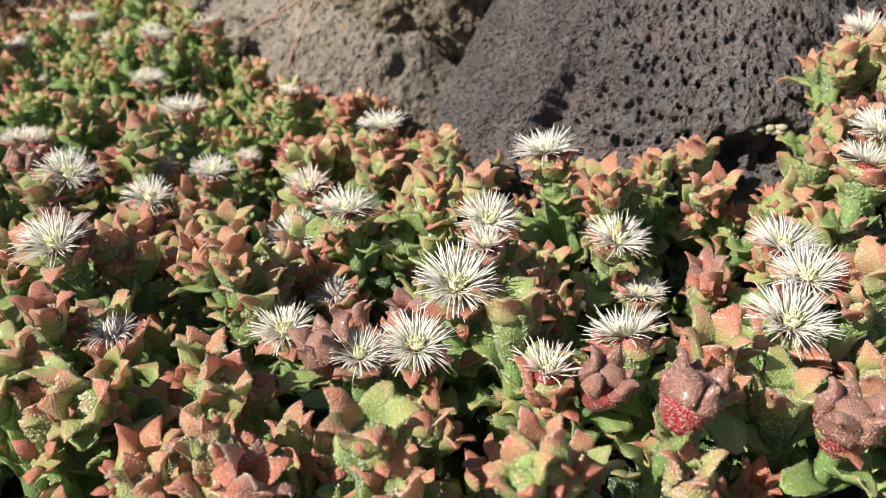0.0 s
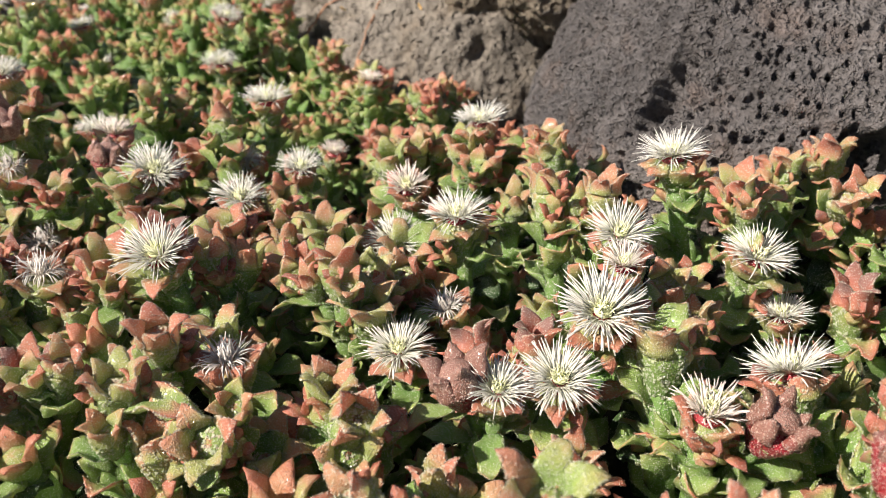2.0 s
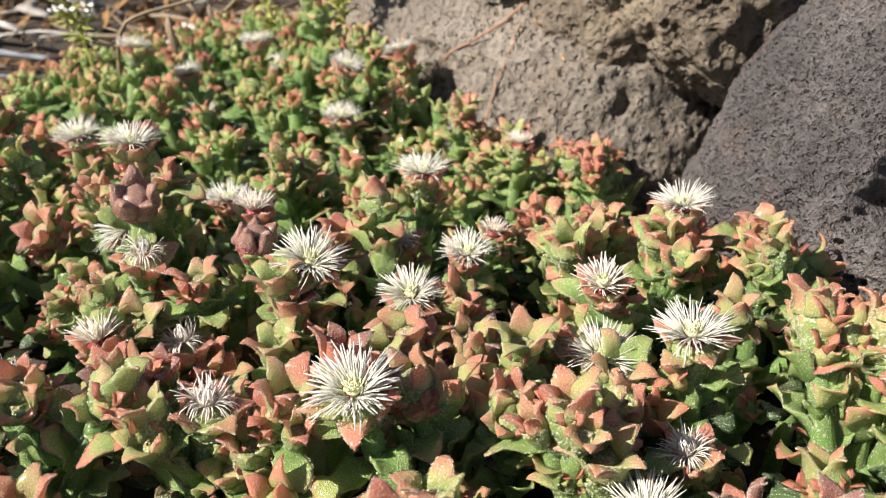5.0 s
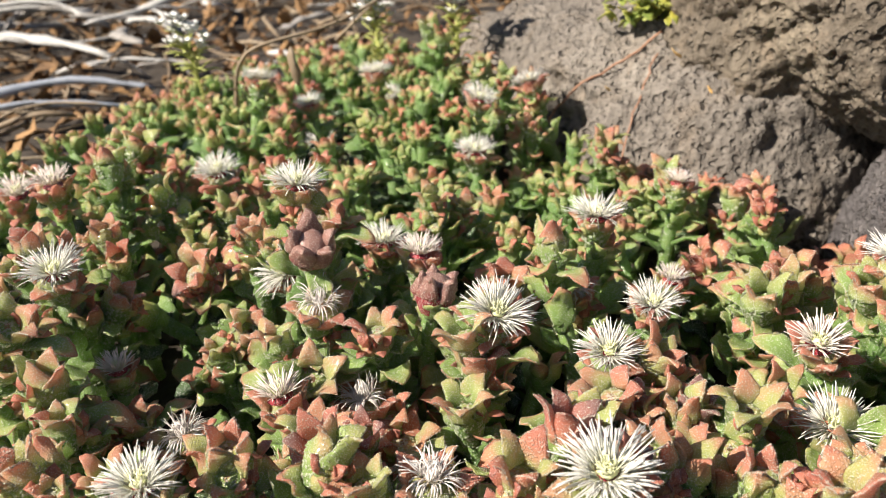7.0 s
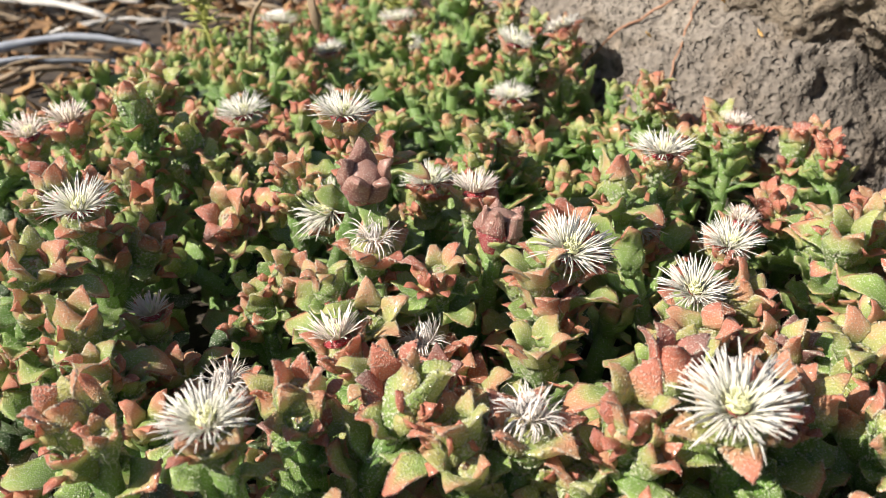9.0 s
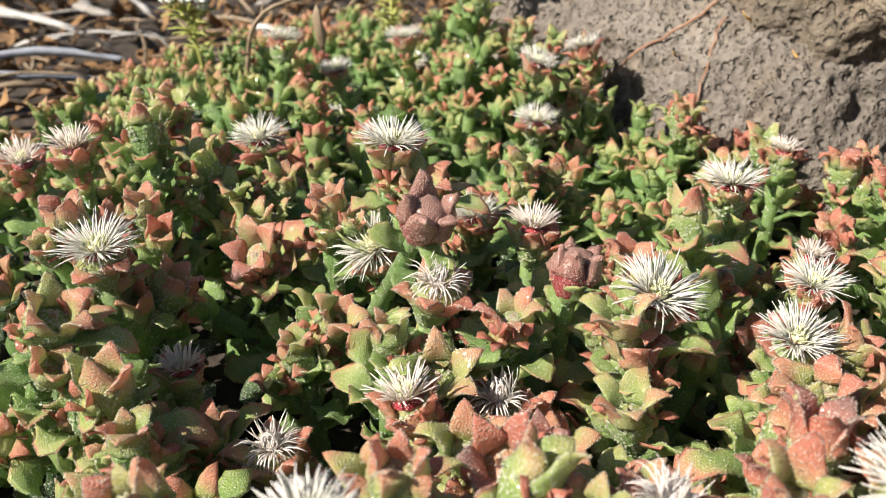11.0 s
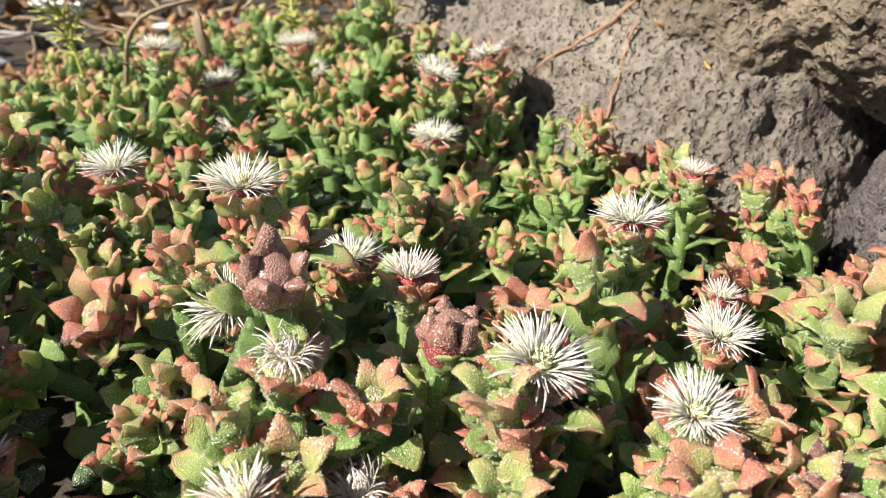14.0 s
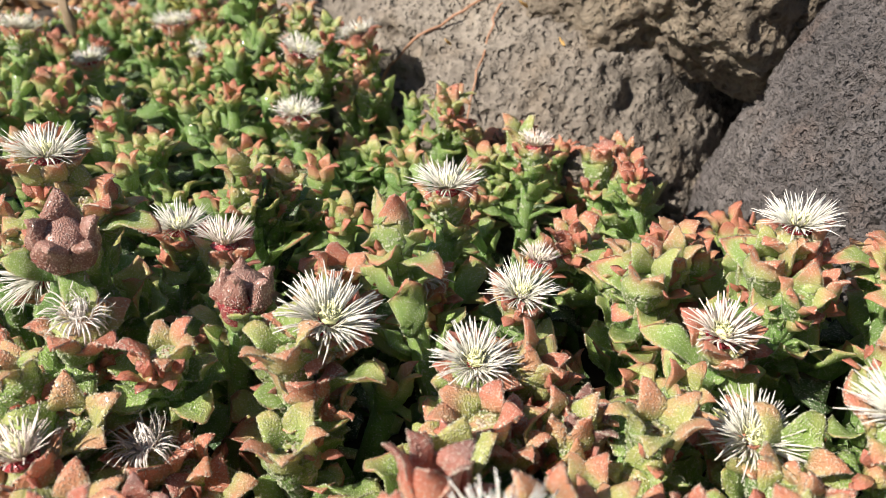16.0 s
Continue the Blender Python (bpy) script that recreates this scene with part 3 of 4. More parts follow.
def make_flower(seed, kind="open"):
    rng = np.random.default_rng(300 + seed)
    text = {"open": "open white ice plant flower with thread-like petals on a fleshy shoot",
            "half": "half-open pinkish white ice plant flower on a fleshy shoot",
            "faded": "faded ice plant flower with limp curled petals"}[kind]
    root = tagged(new("ice_plant_flower_shoot"), text, "flower", "ice plant flowers")
    part("calyx_cup", beaded(cup(0.0060, 0.0105, -0.0016, rng, 5, 9, 18, 0.8, (0.06, 0.50)), 320, 0.00046, rng), SKIN, root, "swollen green flower base with glistening cells")
    up = {"open": rng.uniform(0.85, 1.15), "half": 1.35, "faded": 1.2}[kind]
    for s in sepals(5, 0.0086, 0.0080, 0.0024, up, -0.9, 0.0048, -0.0058, rng, rng.uniform(0.90, 1.02), True, 0.22):
        part("sepal", beaded(fringed(s, 9, 10, 20, 0.00036, rng), 60, 0.00032, rng), SKIN, root, vary=rng.normal(0, 0.05))
    if kind == "open":
        pieces = petal_ring(66, 0.0094, 0.40, 0.17, -0.14, rng, 0.0028, 0.00022, 0.20) + petal_ring(66, 0.0088, 0.66, 0.13, -0.12, rng, 0.0027, 0.00022, 0.18) + petal_ring(36, 0.0068, 0.94, 0.12, -0.08, rng, 0.0026, 0.00021, 0.18)
        mat = PETAL
    elif kind == "half":
        pieces = petal_ring(54, 0.0078, 0.78, 0.16, -0.15, rng, 0.0026, 0.00028, 0.18) + petal_ring(44, 0.0068, 1.08, 0.13, -0.1, rng, 0.0020, 0.00027, 0.16)
        mat = PINK_PETAL
    else:
        pieces = petal_ring(64, 0.0074, 0.90, 0.30, -1.7, rng, 0.0024, 0.00020, 1.2) + petal_ring(52, 0.0060, 1.1, 0.3, 1.4, rng, 0.0017, 0.00020, 1.3)
        mat = FADED_PETAL
    if kind != "faded":
        part("flower_collar", cup(0.0040, 0.0034, -0.0004, rng, 5, 6, 14, 0.9, (0.0, 0.1)), POD, root, "crimson collar under the petals")
    petals = part("petals", join(pieces), mat, root, "ring of many thin thread-like petals")
    core = [cup(0.0023, 0.0028, 0.0016, rng, 5, 5, 12, 0.8, (0.0, 0.3))] + petal_ring(24, 0.0032, 1.1, 0.25, 0.30, rng, 0.0014, 0.00026, 0.3, -0.0010) + petal_ring(14, 0.0024, 1.35, 0.2, 0.2, rng, 0.0007, 0.00026, 0.3, -0.0014)
    part("flower_centre", join(core), STAMEN if kind != "faded" else FADED_PETAL, petals, "pale yellow-green stamens")
    dress(root, rng, int(rng.integers(8, 11)), -0.048, -0.014, rng.uniform(0.85, 1.15), -0.011, 0.52, int(rng.integers(2, 4)))
    return root


def make_pod(seed):
    rng = np.random.default_rng(500 + seed)
    root = tagged(new("ice_plant_seed_pod"), "ripe ice plant pod, brown lobes closed over a crimson base", "plant", "ice plant pods")
    part("pod_core", beaded(cup(0.0062, 0.0070, 0.0010, rng, 5, 7, 16, 0.75, (0.75, 1.0)), 60, 0.00036, rng), POD, root, "brown closed heart of the pod")
    part("pod_base", beaded(cup(0.0086, 0.0120, -0.0050, rng, 5, 9, 20, 0.9, (0.0, 0.12)), 260, 0.00045, rng), POD, root, "crimson swollen pod base with pale cells")
    part("calyx_cup", beaded(cup(0.0066, 0.0070, -0.0100, rng, 5, 6, 16, 0.9, (0.05, 0.35)), 160, 0.00042, rng), SKIN, root, "green receptacle with glistening cells")
    for s in sepals(5, 0.0112, 0.0098, 0.0050, 1.95, -1.3, 0.0076, -0.0068, rng, 1.0, True, 0.16, fold=0.0):
        part("sepal", beaded((s[0], s[1], np.clip(s[2], 0.55, 1), s[3]), 110, 0.00040, rng), POD, root, "brown fleshy pod lobe")
    dress(root, rng, 6, -0.036, -0.014, 1.0, -0.013, 0.55, 1)
    return root


MAKERS = {"bud": (make_bud, 8), "flower": (make_flower, 6), "half": (lambda k: make_flower(40 + k, "half"), 3), "faded": (lambda k: make_flower(70 + k, "faded"), 3), "pod": (make_pod, 3)}
FIRST, TURN_OF, PLACED, SHOWY = {}, np.random.default_rng(9), [], []


def shoot(kind, x, y, z, size=1.0, lean=None):
    """One shoot of a kind with its bud or flower at (x, y, z)."""
    rng = TURN_OF
    a, t = rng.uniform(0, 6.28), abs(rng.normal(0, 0.30))
    axis = Vector((math.cos(a) * math.sin(t), math.sin(a) * math.sin(t), math.cos(t)))
    axis += Vector((-0.05, -0.14, 0.0)) if kind in ("flower", "half", "faded") else Vector((0.0, -0.12, 0.0))
    if lean:
        axis = Vector(lean)
    turn = Vector((0, 0, 1)).rotation_difference(axis.normalized()).to_matrix().to_4x4() @ Matrix.Rotation(rng.uniform(0, 6.28), 4, "Z")
    s = size * rng.uniform(0.94, 1.08)
    m = Matrix.Translation((x, y, z - (0.002 if kind in ("flower", "half") else 0.0))) @ turn
    maker, count = MAKERS[kind]
    k = int(rng.integers(count))
    far = y > 0.37
    if far:
        k = k % 4 + (3000 if kind == "bud" and x < -0.08 else 1000)
    elif kind == "bud" and (x < -0.21 or x < -0.10 and y > 0.27) and k % 4:
        k = k % 7 + 2000
    LOOK["cells"] = 0.3 if far else 1.0
    if (kind, k) not in FIRST:
        ob = maker(k)
        ob.matrix_basis = m @ Matrix.Scale(s, 4)
        FIRST[kind, k] = (ob, s)
    else:
        proto, s0 = FIRST[kind, k]
        ob = copy_thing(proto, m @ Matrix.Scale(s / s0, 4))
    LOOK["cells"] = 1.0
    PLACED.append((x, y, z))
    if kind in ("flower", "half", "faded", "pod"):
        SHOWY.append((x, y, z))
    return ob


shoot("flower", -0.164, 0.187, 0.076, 1.1)
shoot("flower", -0.022, 0.189, 0.078, 0.85)
shoot("flower", -0.007, 0.192, 0.079, 1.0, (0, -0.4, 1.0))
shoot("flower", 0.087, 0.182, 0.092, 1.0, (0, -0.3, 1.0))
shoot("flower", 0.050, 0.198, 0.079)
shoot("flower", 0.004, 0.204, 0.091, 1.08, (0, -0.45, 1.0))
shoot("flower", 0.102, 0.209, 0.091)
shoot("flower", -0.220, 0.223, 0.087, 0.92, (-0.1, -0.12, 1.0))
shoot("flower", -0.050, 0.229, 0.062, 1.0, (-0.1, -0.25, 1.0))
shoot("flower", -0.120, 0.236, 0.089, 1.0, (-0.1, -0.35, 1.0))
shoot("flower", 0.103, 0.230, 0.091, 1.0, (0, -0.2, 1.0))
shoot("flower", 0.066, 0.247, 0.065, 0.8)
shoot("flower", 0.015, 0.249, 0.091, 1.0, (0, -0.3, 1.0))
shoot("flower", 0.058, 0.253, 0.082, 1.0, (0.1, -0.2, 1.0))
shoot("flower", -0.034, 0.276, 0.084, 1.0, (-0.1, -0.05, 1.0))
shoot("flower", 0.037, 0.287, 0.102)
shoot("flower", -0.056, 0.290, 0.067, 1.0, (0.05, -0.35, 1.0))
shoot("flower", 0.148, 0.272, 0.114)
shoot("flower", -0.116, 0.309, 0.075, 0.9, (0.05, -0.35, 1.0))
shoot("flower", -0.150, 0.317, 0.082, 1.06, (0.25, -0.35, 1.0))
shoot("flower", -0.300, 0.322, 0.087, 1.0, (0, -0.15, 1.0))
shoot("flower", 0.136, 0.254, 0.109)
shoot("flower", -0.100, 0.345, 0.073, 1.0, (0, -0.15, 1.0))
shoot("flower", -0.026, 0.347, 0.093, 1.0, (-0.05, 0.02, 1.0))
shoot("flower", -0.229, 0.351, 0.077, 1.15, (-0.5, -0.5, 0.8))
shoot("flower", -0.223, 0.354, 0.109, 1.0, (0.05, 0, 1.0))
shoot("flower", -0.119, 0.376, 0.092, 1.0, (0, 0, 1.0))
shoot("flower", -0.200, 0.384, 0.075, 1.0, (-0.05, 0.05, 1.0))
shoot("flower", -0.285, 0.429, 0.086)
shoot("flower", -0.176, 0.500, 0.076)
shoot("flower", -0.176, 0.521, 0.098)
shoot("flower", -0.301, 0.536, 0.103)
shoot("flower", -0.279, 0.554, 0.085, 0.85)
shoot("flower", -0.152, 0.555, 0.099)
shoot("flower", -0.279, 0.568, 0.056)
shoot("flower", -0.248, 0.594, 0.095)
shoot("flower", 0.168, 0.338, 0.135)
shoot("flower", -0.244, 0.618, 0.076, 0.7)
shoot("half", 0.027, 0.183, 0.077)
shoot("half", 0.013, 0.228, 0.092, 0.8)
shoot("half", -0.212, 0.288, 0.067)
shoot("half", -0.275, 0.308, 0.059, 0.75)
shoot("half", -0.054, 0.319, 0.076, 0.95)
shoot("half", -0.181, 0.357, 0.083, 1.0, (0.05, 0.05, 1.0))
shoot("half", -0.091, 0.373, 0.069, 0.75)
shoot("half", -0.336, 0.384, 0.095)
shoot("half", -0.368, 0.405, 0.082)
shoot("half", -0.082, 0.443, 0.082, 0.8)
shoot("faded", -0.091, 0.199, 0.076)
shoot("faded", -0.159, 0.242, 0.077)
shoot("faded", -0.037, 0.253, 0.060)
shoot("faded", -0.052, 0.285, 0.041, 0.8)
shoot("faded", -0.247, 0.292, 0.045)
shoot("faded", -0.190, 0.299, 0.058)
shoot("faded", -0.207, 0.317, 0.081)
shoot("faded", -0.127, 0.360, 0.068)
shoot("faded", -0.298, 0.405, 0.071)
shoot("pod", 0.053, 0.146, 0.098, 0.76)
shoot("pod", 0.088, 0.148, 0.089, 0.76)
shoot("pod", 0.043, 0.178, 0.078, 0.76)
shoot("pod", -0.033, 0.191, 0.080, 0.76)
shoot("pod", -0.209, 0.323, 0.099, 0.76)
shoot("pod", -0.170, 0.325, 0.087, 0.76)
shoot("bud", 0.018, 0.128, 0.097)
shoot("bud", -0.010, 0.131, 0.083)
shoot("bud", -0.038, 0.133, 0.083)
shoot("bud", 0.051, 0.136, 0.083)
shoot("bud", -0.015, 0.136, 0.094)
shoot("bud", -0.047, 0.137, 0.080)
shoot("bud", -0.063, 0.138, 0.080)
shoot("bud", -0.054, 0.145, 0.084)
shoot("bud", 0.080, 0.164, 0.083)
shoot("bud", -0.087, 0.166, 0.077)
shoot("bud", 0.063, 0.167, 0.094)
shoot("bud", -0.053, 0.172, 0.081)
shoot("bud", 0.103, 0.172, 0.083)
shoot("bud", -0.101, 0.173, 0.074)
shoot("bud", -0.078, 0.180, 0.064)
shoot("bud", -0.004, 0.180, 0.065)
shoot("bud", -0.111, 0.180, 0.085)
shoot("bud", -0.061, 0.184, 0.080)
shoot("bud", -0.106, 0.195, 0.088)
shoot("bud", -0.131, 0.195, 0.079)
shoot("bud", 0.018, 0.199, 0.087)
shoot("bud", -0.146, 0.202, 0.071)
shoot("bud", -0.119, 0.202, 0.073)
shoot("bud", -0.170, 0.207, 0.067)
shoot("bud", 0.023, 0.207, 0.083)
shoot("bud", 0.117, 0.207, 0.093)
shoot("bud", -0.100, 0.220, 0.074)
shoot("bud", -0.011, 0.220, 0.072)
shoot("bud", -0.255, 0.230, 0.083)
shoot("bud", -0.029, 0.231, 0.063)
shoot("bud", 0.034, 0.232, 0.073)
shoot("bud", 0.027, 0.235, 0.081)
shoot("bud", -0.175, 0.238, 0.079)
shoot("bud", -0.148, 0.239, 0.068)
shoot("bud", -0.060, 0.240, 0.069)
shoot("bud", -0.138, 0.241, 0.083)
shoot("bud", -0.208, 0.242, 0.083)
shoot("bud", -0.069, 0.243, 0.083)
shoot("bud", -0.182, 0.244, 0.083)
shoot("bud", 0.088, 0.251, 0.070)
shoot("bud", -0.110, 0.251, 0.084)
shoot("bud", 0.128, 0.252, 0.088)
shoot("bud", -0.083, 0.253, 0.078)
shoot("bud", -0.190, 0.253, 0.076)
shoot("bud", -0.062, 0.254, 0.073)
shoot("bud", -0.161, 0.259, 0.067)
shoot("bud", -0.128, 0.260, 0.083)
shoot("bud", -0.052, 0.266, 0.067)
shoot("bud", 0.012, 0.267, 0.098)
shoot("bud", -0.280, 0.268, 0.047)
shoot("bud", -0.165, 0.269, 0.058)
shoot("bud", 0.121, 0.272, 0.088)
shoot("bud", -0.005, 0.273, 0.096)
shoot("bud", -0.274, 0.273, 0.062)
shoot("bud", -0.197, 0.273, 0.064)
shoot("bud", 0.055, 0.275, 0.095)
shoot("bud", -0.123, 0.279, 0.071)
shoot("bud", -0.051, 0.282, 0.067)
shoot("bud", -0.283, 0.283, 0.071)
shoot("bud", 0.095, 0.285, 0.087)
shoot("bud", -0.080, 0.285, 0.074)
shoot("bud", -0.275, 0.289, 0.048)
shoot("bud", -0.110, 0.289, 0.067)
shoot("bud", -0.176, 0.291, 0.051)
shoot("bud", -0.117, 0.291, 0.072)
shoot("bud", -0.297, 0.292, 0.083)
shoot("bud", -0.292, 0.294, 0.063)
shoot("bud", -0.096, 0.294, 0.069)
shoot("bud", -0.158, 0.296, 0.061)
shoot("bud", -0.205, 0.297, 0.066)
shoot("bud", -0.092, 0.297, 0.064)
shoot("bud", -0.182, 0.298, 0.054)
shoot("bud", -0.267, 0.298, 0.045)
shoot("bud", -0.120, 0.299, 0.062)
shoot("bud", -0.067, 0.299, 0.063)
shoot("bud", -0.218, 0.306, 0.074)
shoot("bud", -0.160, 0.310, 0.078)
shoot("bud", -0.156, 0.311, 0.070)
shoot("bud", -0.187, 0.312, 0.077)
shoot("bud", -0.100, 0.312, 0.072)
shoot("bud", 0.084, 0.316, 0.088)
shoot("bud", 0.102, 0.319, 0.091)
shoot("bud", -0.249, 0.328, 0.054)
shoot("bud", -0.236, 0.329, 0.063)
shoot("bud", 0.000, 0.330, 0.088)
shoot("bud", -0.312, 0.330, 0.094)
shoot("bud", -0.022, 0.336, 0.081)
shoot("bud", -0.285, 0.336, 0.071)
shoot("bud", 0.134, 0.284, 0.101)
shoot("bud", -0.177, 0.338, 0.067)
shoot("bud", 0.000, 0.340, 0.090)
shoot("bud", -0.034, 0.343, 0.083)
shoot("bud", -0.112, 0.344, 0.053)
shoot("bud", -0.214, 0.348, 0.099)
shoot("bud", -0.064, 0.351, 0.074)
shoot("bud", -0.268, 0.353, 0.071)
shoot("bud", -0.030, 0.355, 0.076)
shoot("bud", -0.244, 0.359, 0.089)
shoot("bud", -0.054, 0.360, 0.076)
shoot("bud", 0.166, 0.326, 0.128)
shoot("bud", -0.136, 0.361, 0.089)
shoot("bud", -0.150, 0.362, 0.072)
shoot("bud", -0.064, 0.367, 0.074)
shoot("bud", -0.307, 0.367, 0.082)
shoot("bud", -0.050, 0.372, 0.078)
shoot("bud", -0.276, 0.383, 0.071)
shoot("bud", 0.146, 0.302, 0.110)
shoot("bud", -0.314, 0.391, 0.103)
shoot("bud", -0.296, 0.394, 0.089)
shoot("bud", -0.078, 0.396, 0.067)
shoot("bud", -0.270, 0.403, 0.078)
shoot("bud", -0.184, 0.408, 0.083)
shoot("bud", -0.071, 0.408, 0.062)
shoot("bud", -0.171, 0.415, 0.076)
shoot("bud", -0.051, 0.424, 0.080)
shoot("bud", -0.318, 0.426, 0.099)
shoot("bud", -0.057, 0.446, 0.077)
shoot("bud", -0.046, 0.456, 0.075)
shoot("bud", -0.086, 0.457, 0.081)
shoot("bud", -0.100, 0.464, 0.068)
shoot("bud", -0.112, 0.488, 0.085)
shoot("bud", -0.109, 0.499, 0.084)
shoot("bud", 0.152, 0.322, 0.128)
shoot("bud", -0.183, 0.595, 0.101)
shoot("bud", -0.215, 0.601, 0.123)
shoot("bud", -0.154, 0.550, 0.078, 0.9)
shoot("bud", -0.150, 0.532, 0.080, 0.9)
shoot("bud", -0.166, 0.562, 0.100, 0.9)
shoot("bud", -0.149, 0.562, 0.098, 0.9)
shoot("bud", -0.172, 0.545, 0.090, 0.9)
shoot("bud", 0.187, 0.341, 0.126, 0.9)
shoot("bud", 0.207, 0.351, 0.130, 0.9)
shoot("bud", 0.215, 0.400, 0.135, 0.9)
shoot("bud", 0.205, 0.365, 0.124, 0.9)
shoot("bud", 0.225, 0.380, 0.130, 0.9)
shoot("bud", 0.200, 0.368, 0.134, 0.9)
shoot("bud", 0.235, 0.412, 0.140, 0.9)
shoot("bud", 0.177, 0.330, 0.118, 0.9)
shoot("bud", 0.210, 0.345, 0.120, 0.9)
shoot("bud", 0.228, 0.352, 0.128, 0.9)
shoot("bud", 0.160, 0.330, 0.118, 0.9)
shoot("bud", 0.172, 0.318, 0.122, 0.9)
shoot("bud", 0.182, 0.345, 0.128, 0.9)
shoot("bud", 0.158, 0.308, 0.108, 0.9)
shoot("bud", 0.190, 0.330, 0.120, 0.9)
shoot("bud", 0.176, 0.352, 0.132, 0.9)
shoot("bud", 0.165, 0.296, 0.105, 0.9)
shoot("bud", 0.185, 0.305, 0.112, 0.9)
shoot("bud", 0.170, 0.280, 0.105, 0.9)
shoot("bud", 0.196, 0.352, 0.135, 0.9)

# ---- the mat between the single shoots ----
ROCKS = [((-0.066, 0.667, 0.020), (0.174, 0.130, 0.118), -0.976), ((0.1263, 0.4505, 0.024), (0.129, 0.134, 0.147), -0.608)]


def growing(x, y, z=0.05):
    """Whether the mat covers this place: clear of the boulders and of the litter behind it."""
    if not (-0.47 < x < 0.26 and 0.03 < y < 0.82):
        return False
    if x < np.interp(y, [0.0, 0.3, 0.42, 0.55, 0.66, 0.78], [-0.40, -0.41, -0.42, -0.43, -0.415, -0.36]) + 0.03 * noise.noise((x * 20, y * 20, 0)):
        return False
    for c, r, yaw in ROCKS:
        dx, dy, dz = x - c[0], y - c[1], z - c[2]
        u, v = dx * math.cos(yaw) + dy * math.sin(yaw), -dx * math.sin(yaw) + dy * math.cos(yaw)
        if (u / r[0]) ** 2 + (v / r[1]) ** 2 + (dz / r[2]) ** 2 < 1.12:
            return False
    if y > 0.52 and x > -0.15 or y > 0.44 and -0.03 < x < 0.2:
        return False
    return True


def crown(x, y, own):
    d = ((own[:, :2] - (x, y)) ** 2).sum(1) + 2e-5
    w = d ** -1.5
    return float((w * own[:, 2]).sum() / w.sum())


def filler_top(x, y, own, showy):
    """The height of a young shoot: below its neighbours, lower beside an open flower, which outgrows it, and lowest in
    the west, to let the sun in.
    """
    top = crown(x, y, own)
    d = np.hypot(showy[:, 0] - x, showy[:, 1] - y)
    near = d < 0.026
    if near.any():
        top = min(top, float((showy[near, 2] - 0.011 * (1 - d[near] / 0.052)).min()))
    # Western shoots are shortened so they cast less shadow on the mat.
    return top - 0.022 * float(np.clip((-0.255 - x) / 0.04, 0, 1)) * float(np.clip((0.40 - y) / 0.06, 0, 1))


def scatter(gap, rng, own=None, tries=30000):
    cell, grid, out = gap, {}, []

    def put(px, py):
        grid.setdefault((int(px // cell), int(py // cell)), []).append((px, py))

    if own is not None:
        for px, py, _ in own:
            put(px, py)
    for _ in range(tries):
        x, y = rng.uniform(-0.47, 0.26), rng.uniform(0.03, 0.82)
        i, j = int(x // cell), int(y // cell)
        if any((x - px) ** 2 + (y - py) ** 2 < gap * gap for di in (-1, 0, 1) for dj in (-1, 0, 1) for px, py in grid.get((i + di, j + dj), ())):
            continue
        if growing(x, y):
            put(x, y)
            out.append((x, y))
    return out


def upright(x, y, z, rng, tilt=0.3, size=1.0):
    a, t = rng.uniform(0, 6.28), abs(rng.normal(0, tilt))
    axis = Vector((math.cos(a) * math.sin(t), math.sin(a) * math.sin(t) - 0.1, math.cos(t))).normalized()
    return Matrix.Translation((x, y, z)) @ Vector((0, 0, 1)).rotation_difference(axis).to_matrix().to_4x4() @ Matrix.Rotation(rng.uniform(0, 6.28), 4, "Z") @ Matrix.Scale(size, 4)


def small_shoot(seed):
    rng = np.random.default_rng(700 + seed)
    w = rng.uniform(0.0042, 0.0054)
    pieces = [cup(w, rng.uniform(0.009, 0.012), -0.0030, rng, 5, 6, 10, 0.86, (0.04, 0.40))]
    pieces += sepals(int(rng.integers(4, 6)), w * rng.uniform(1.5, 1.9), w * 1.4, w * 0.38, rng.uniform(1.50, 1.95), rng.uniform(-2.0, -1.1), w * 0.86, -0.005, rng, rng.uniform(0.86, 1.04), False, 0.2)
    pieces += leaf_set(int(rng.integers(4, 7)), -0.036, -0.010, rng, rng.uniform(0.9, 1.2), 0.60, False)
    for _ in range(seed % 2):
        pieces.append(side_bud(rng, rng.uniform(0.9, 1.4), rng.uniform(0, 6.28), -0.008))
    return join([beaded(join(pieces), 30, 0.00042, rng), stem_piece(-0.011, rng, False)])


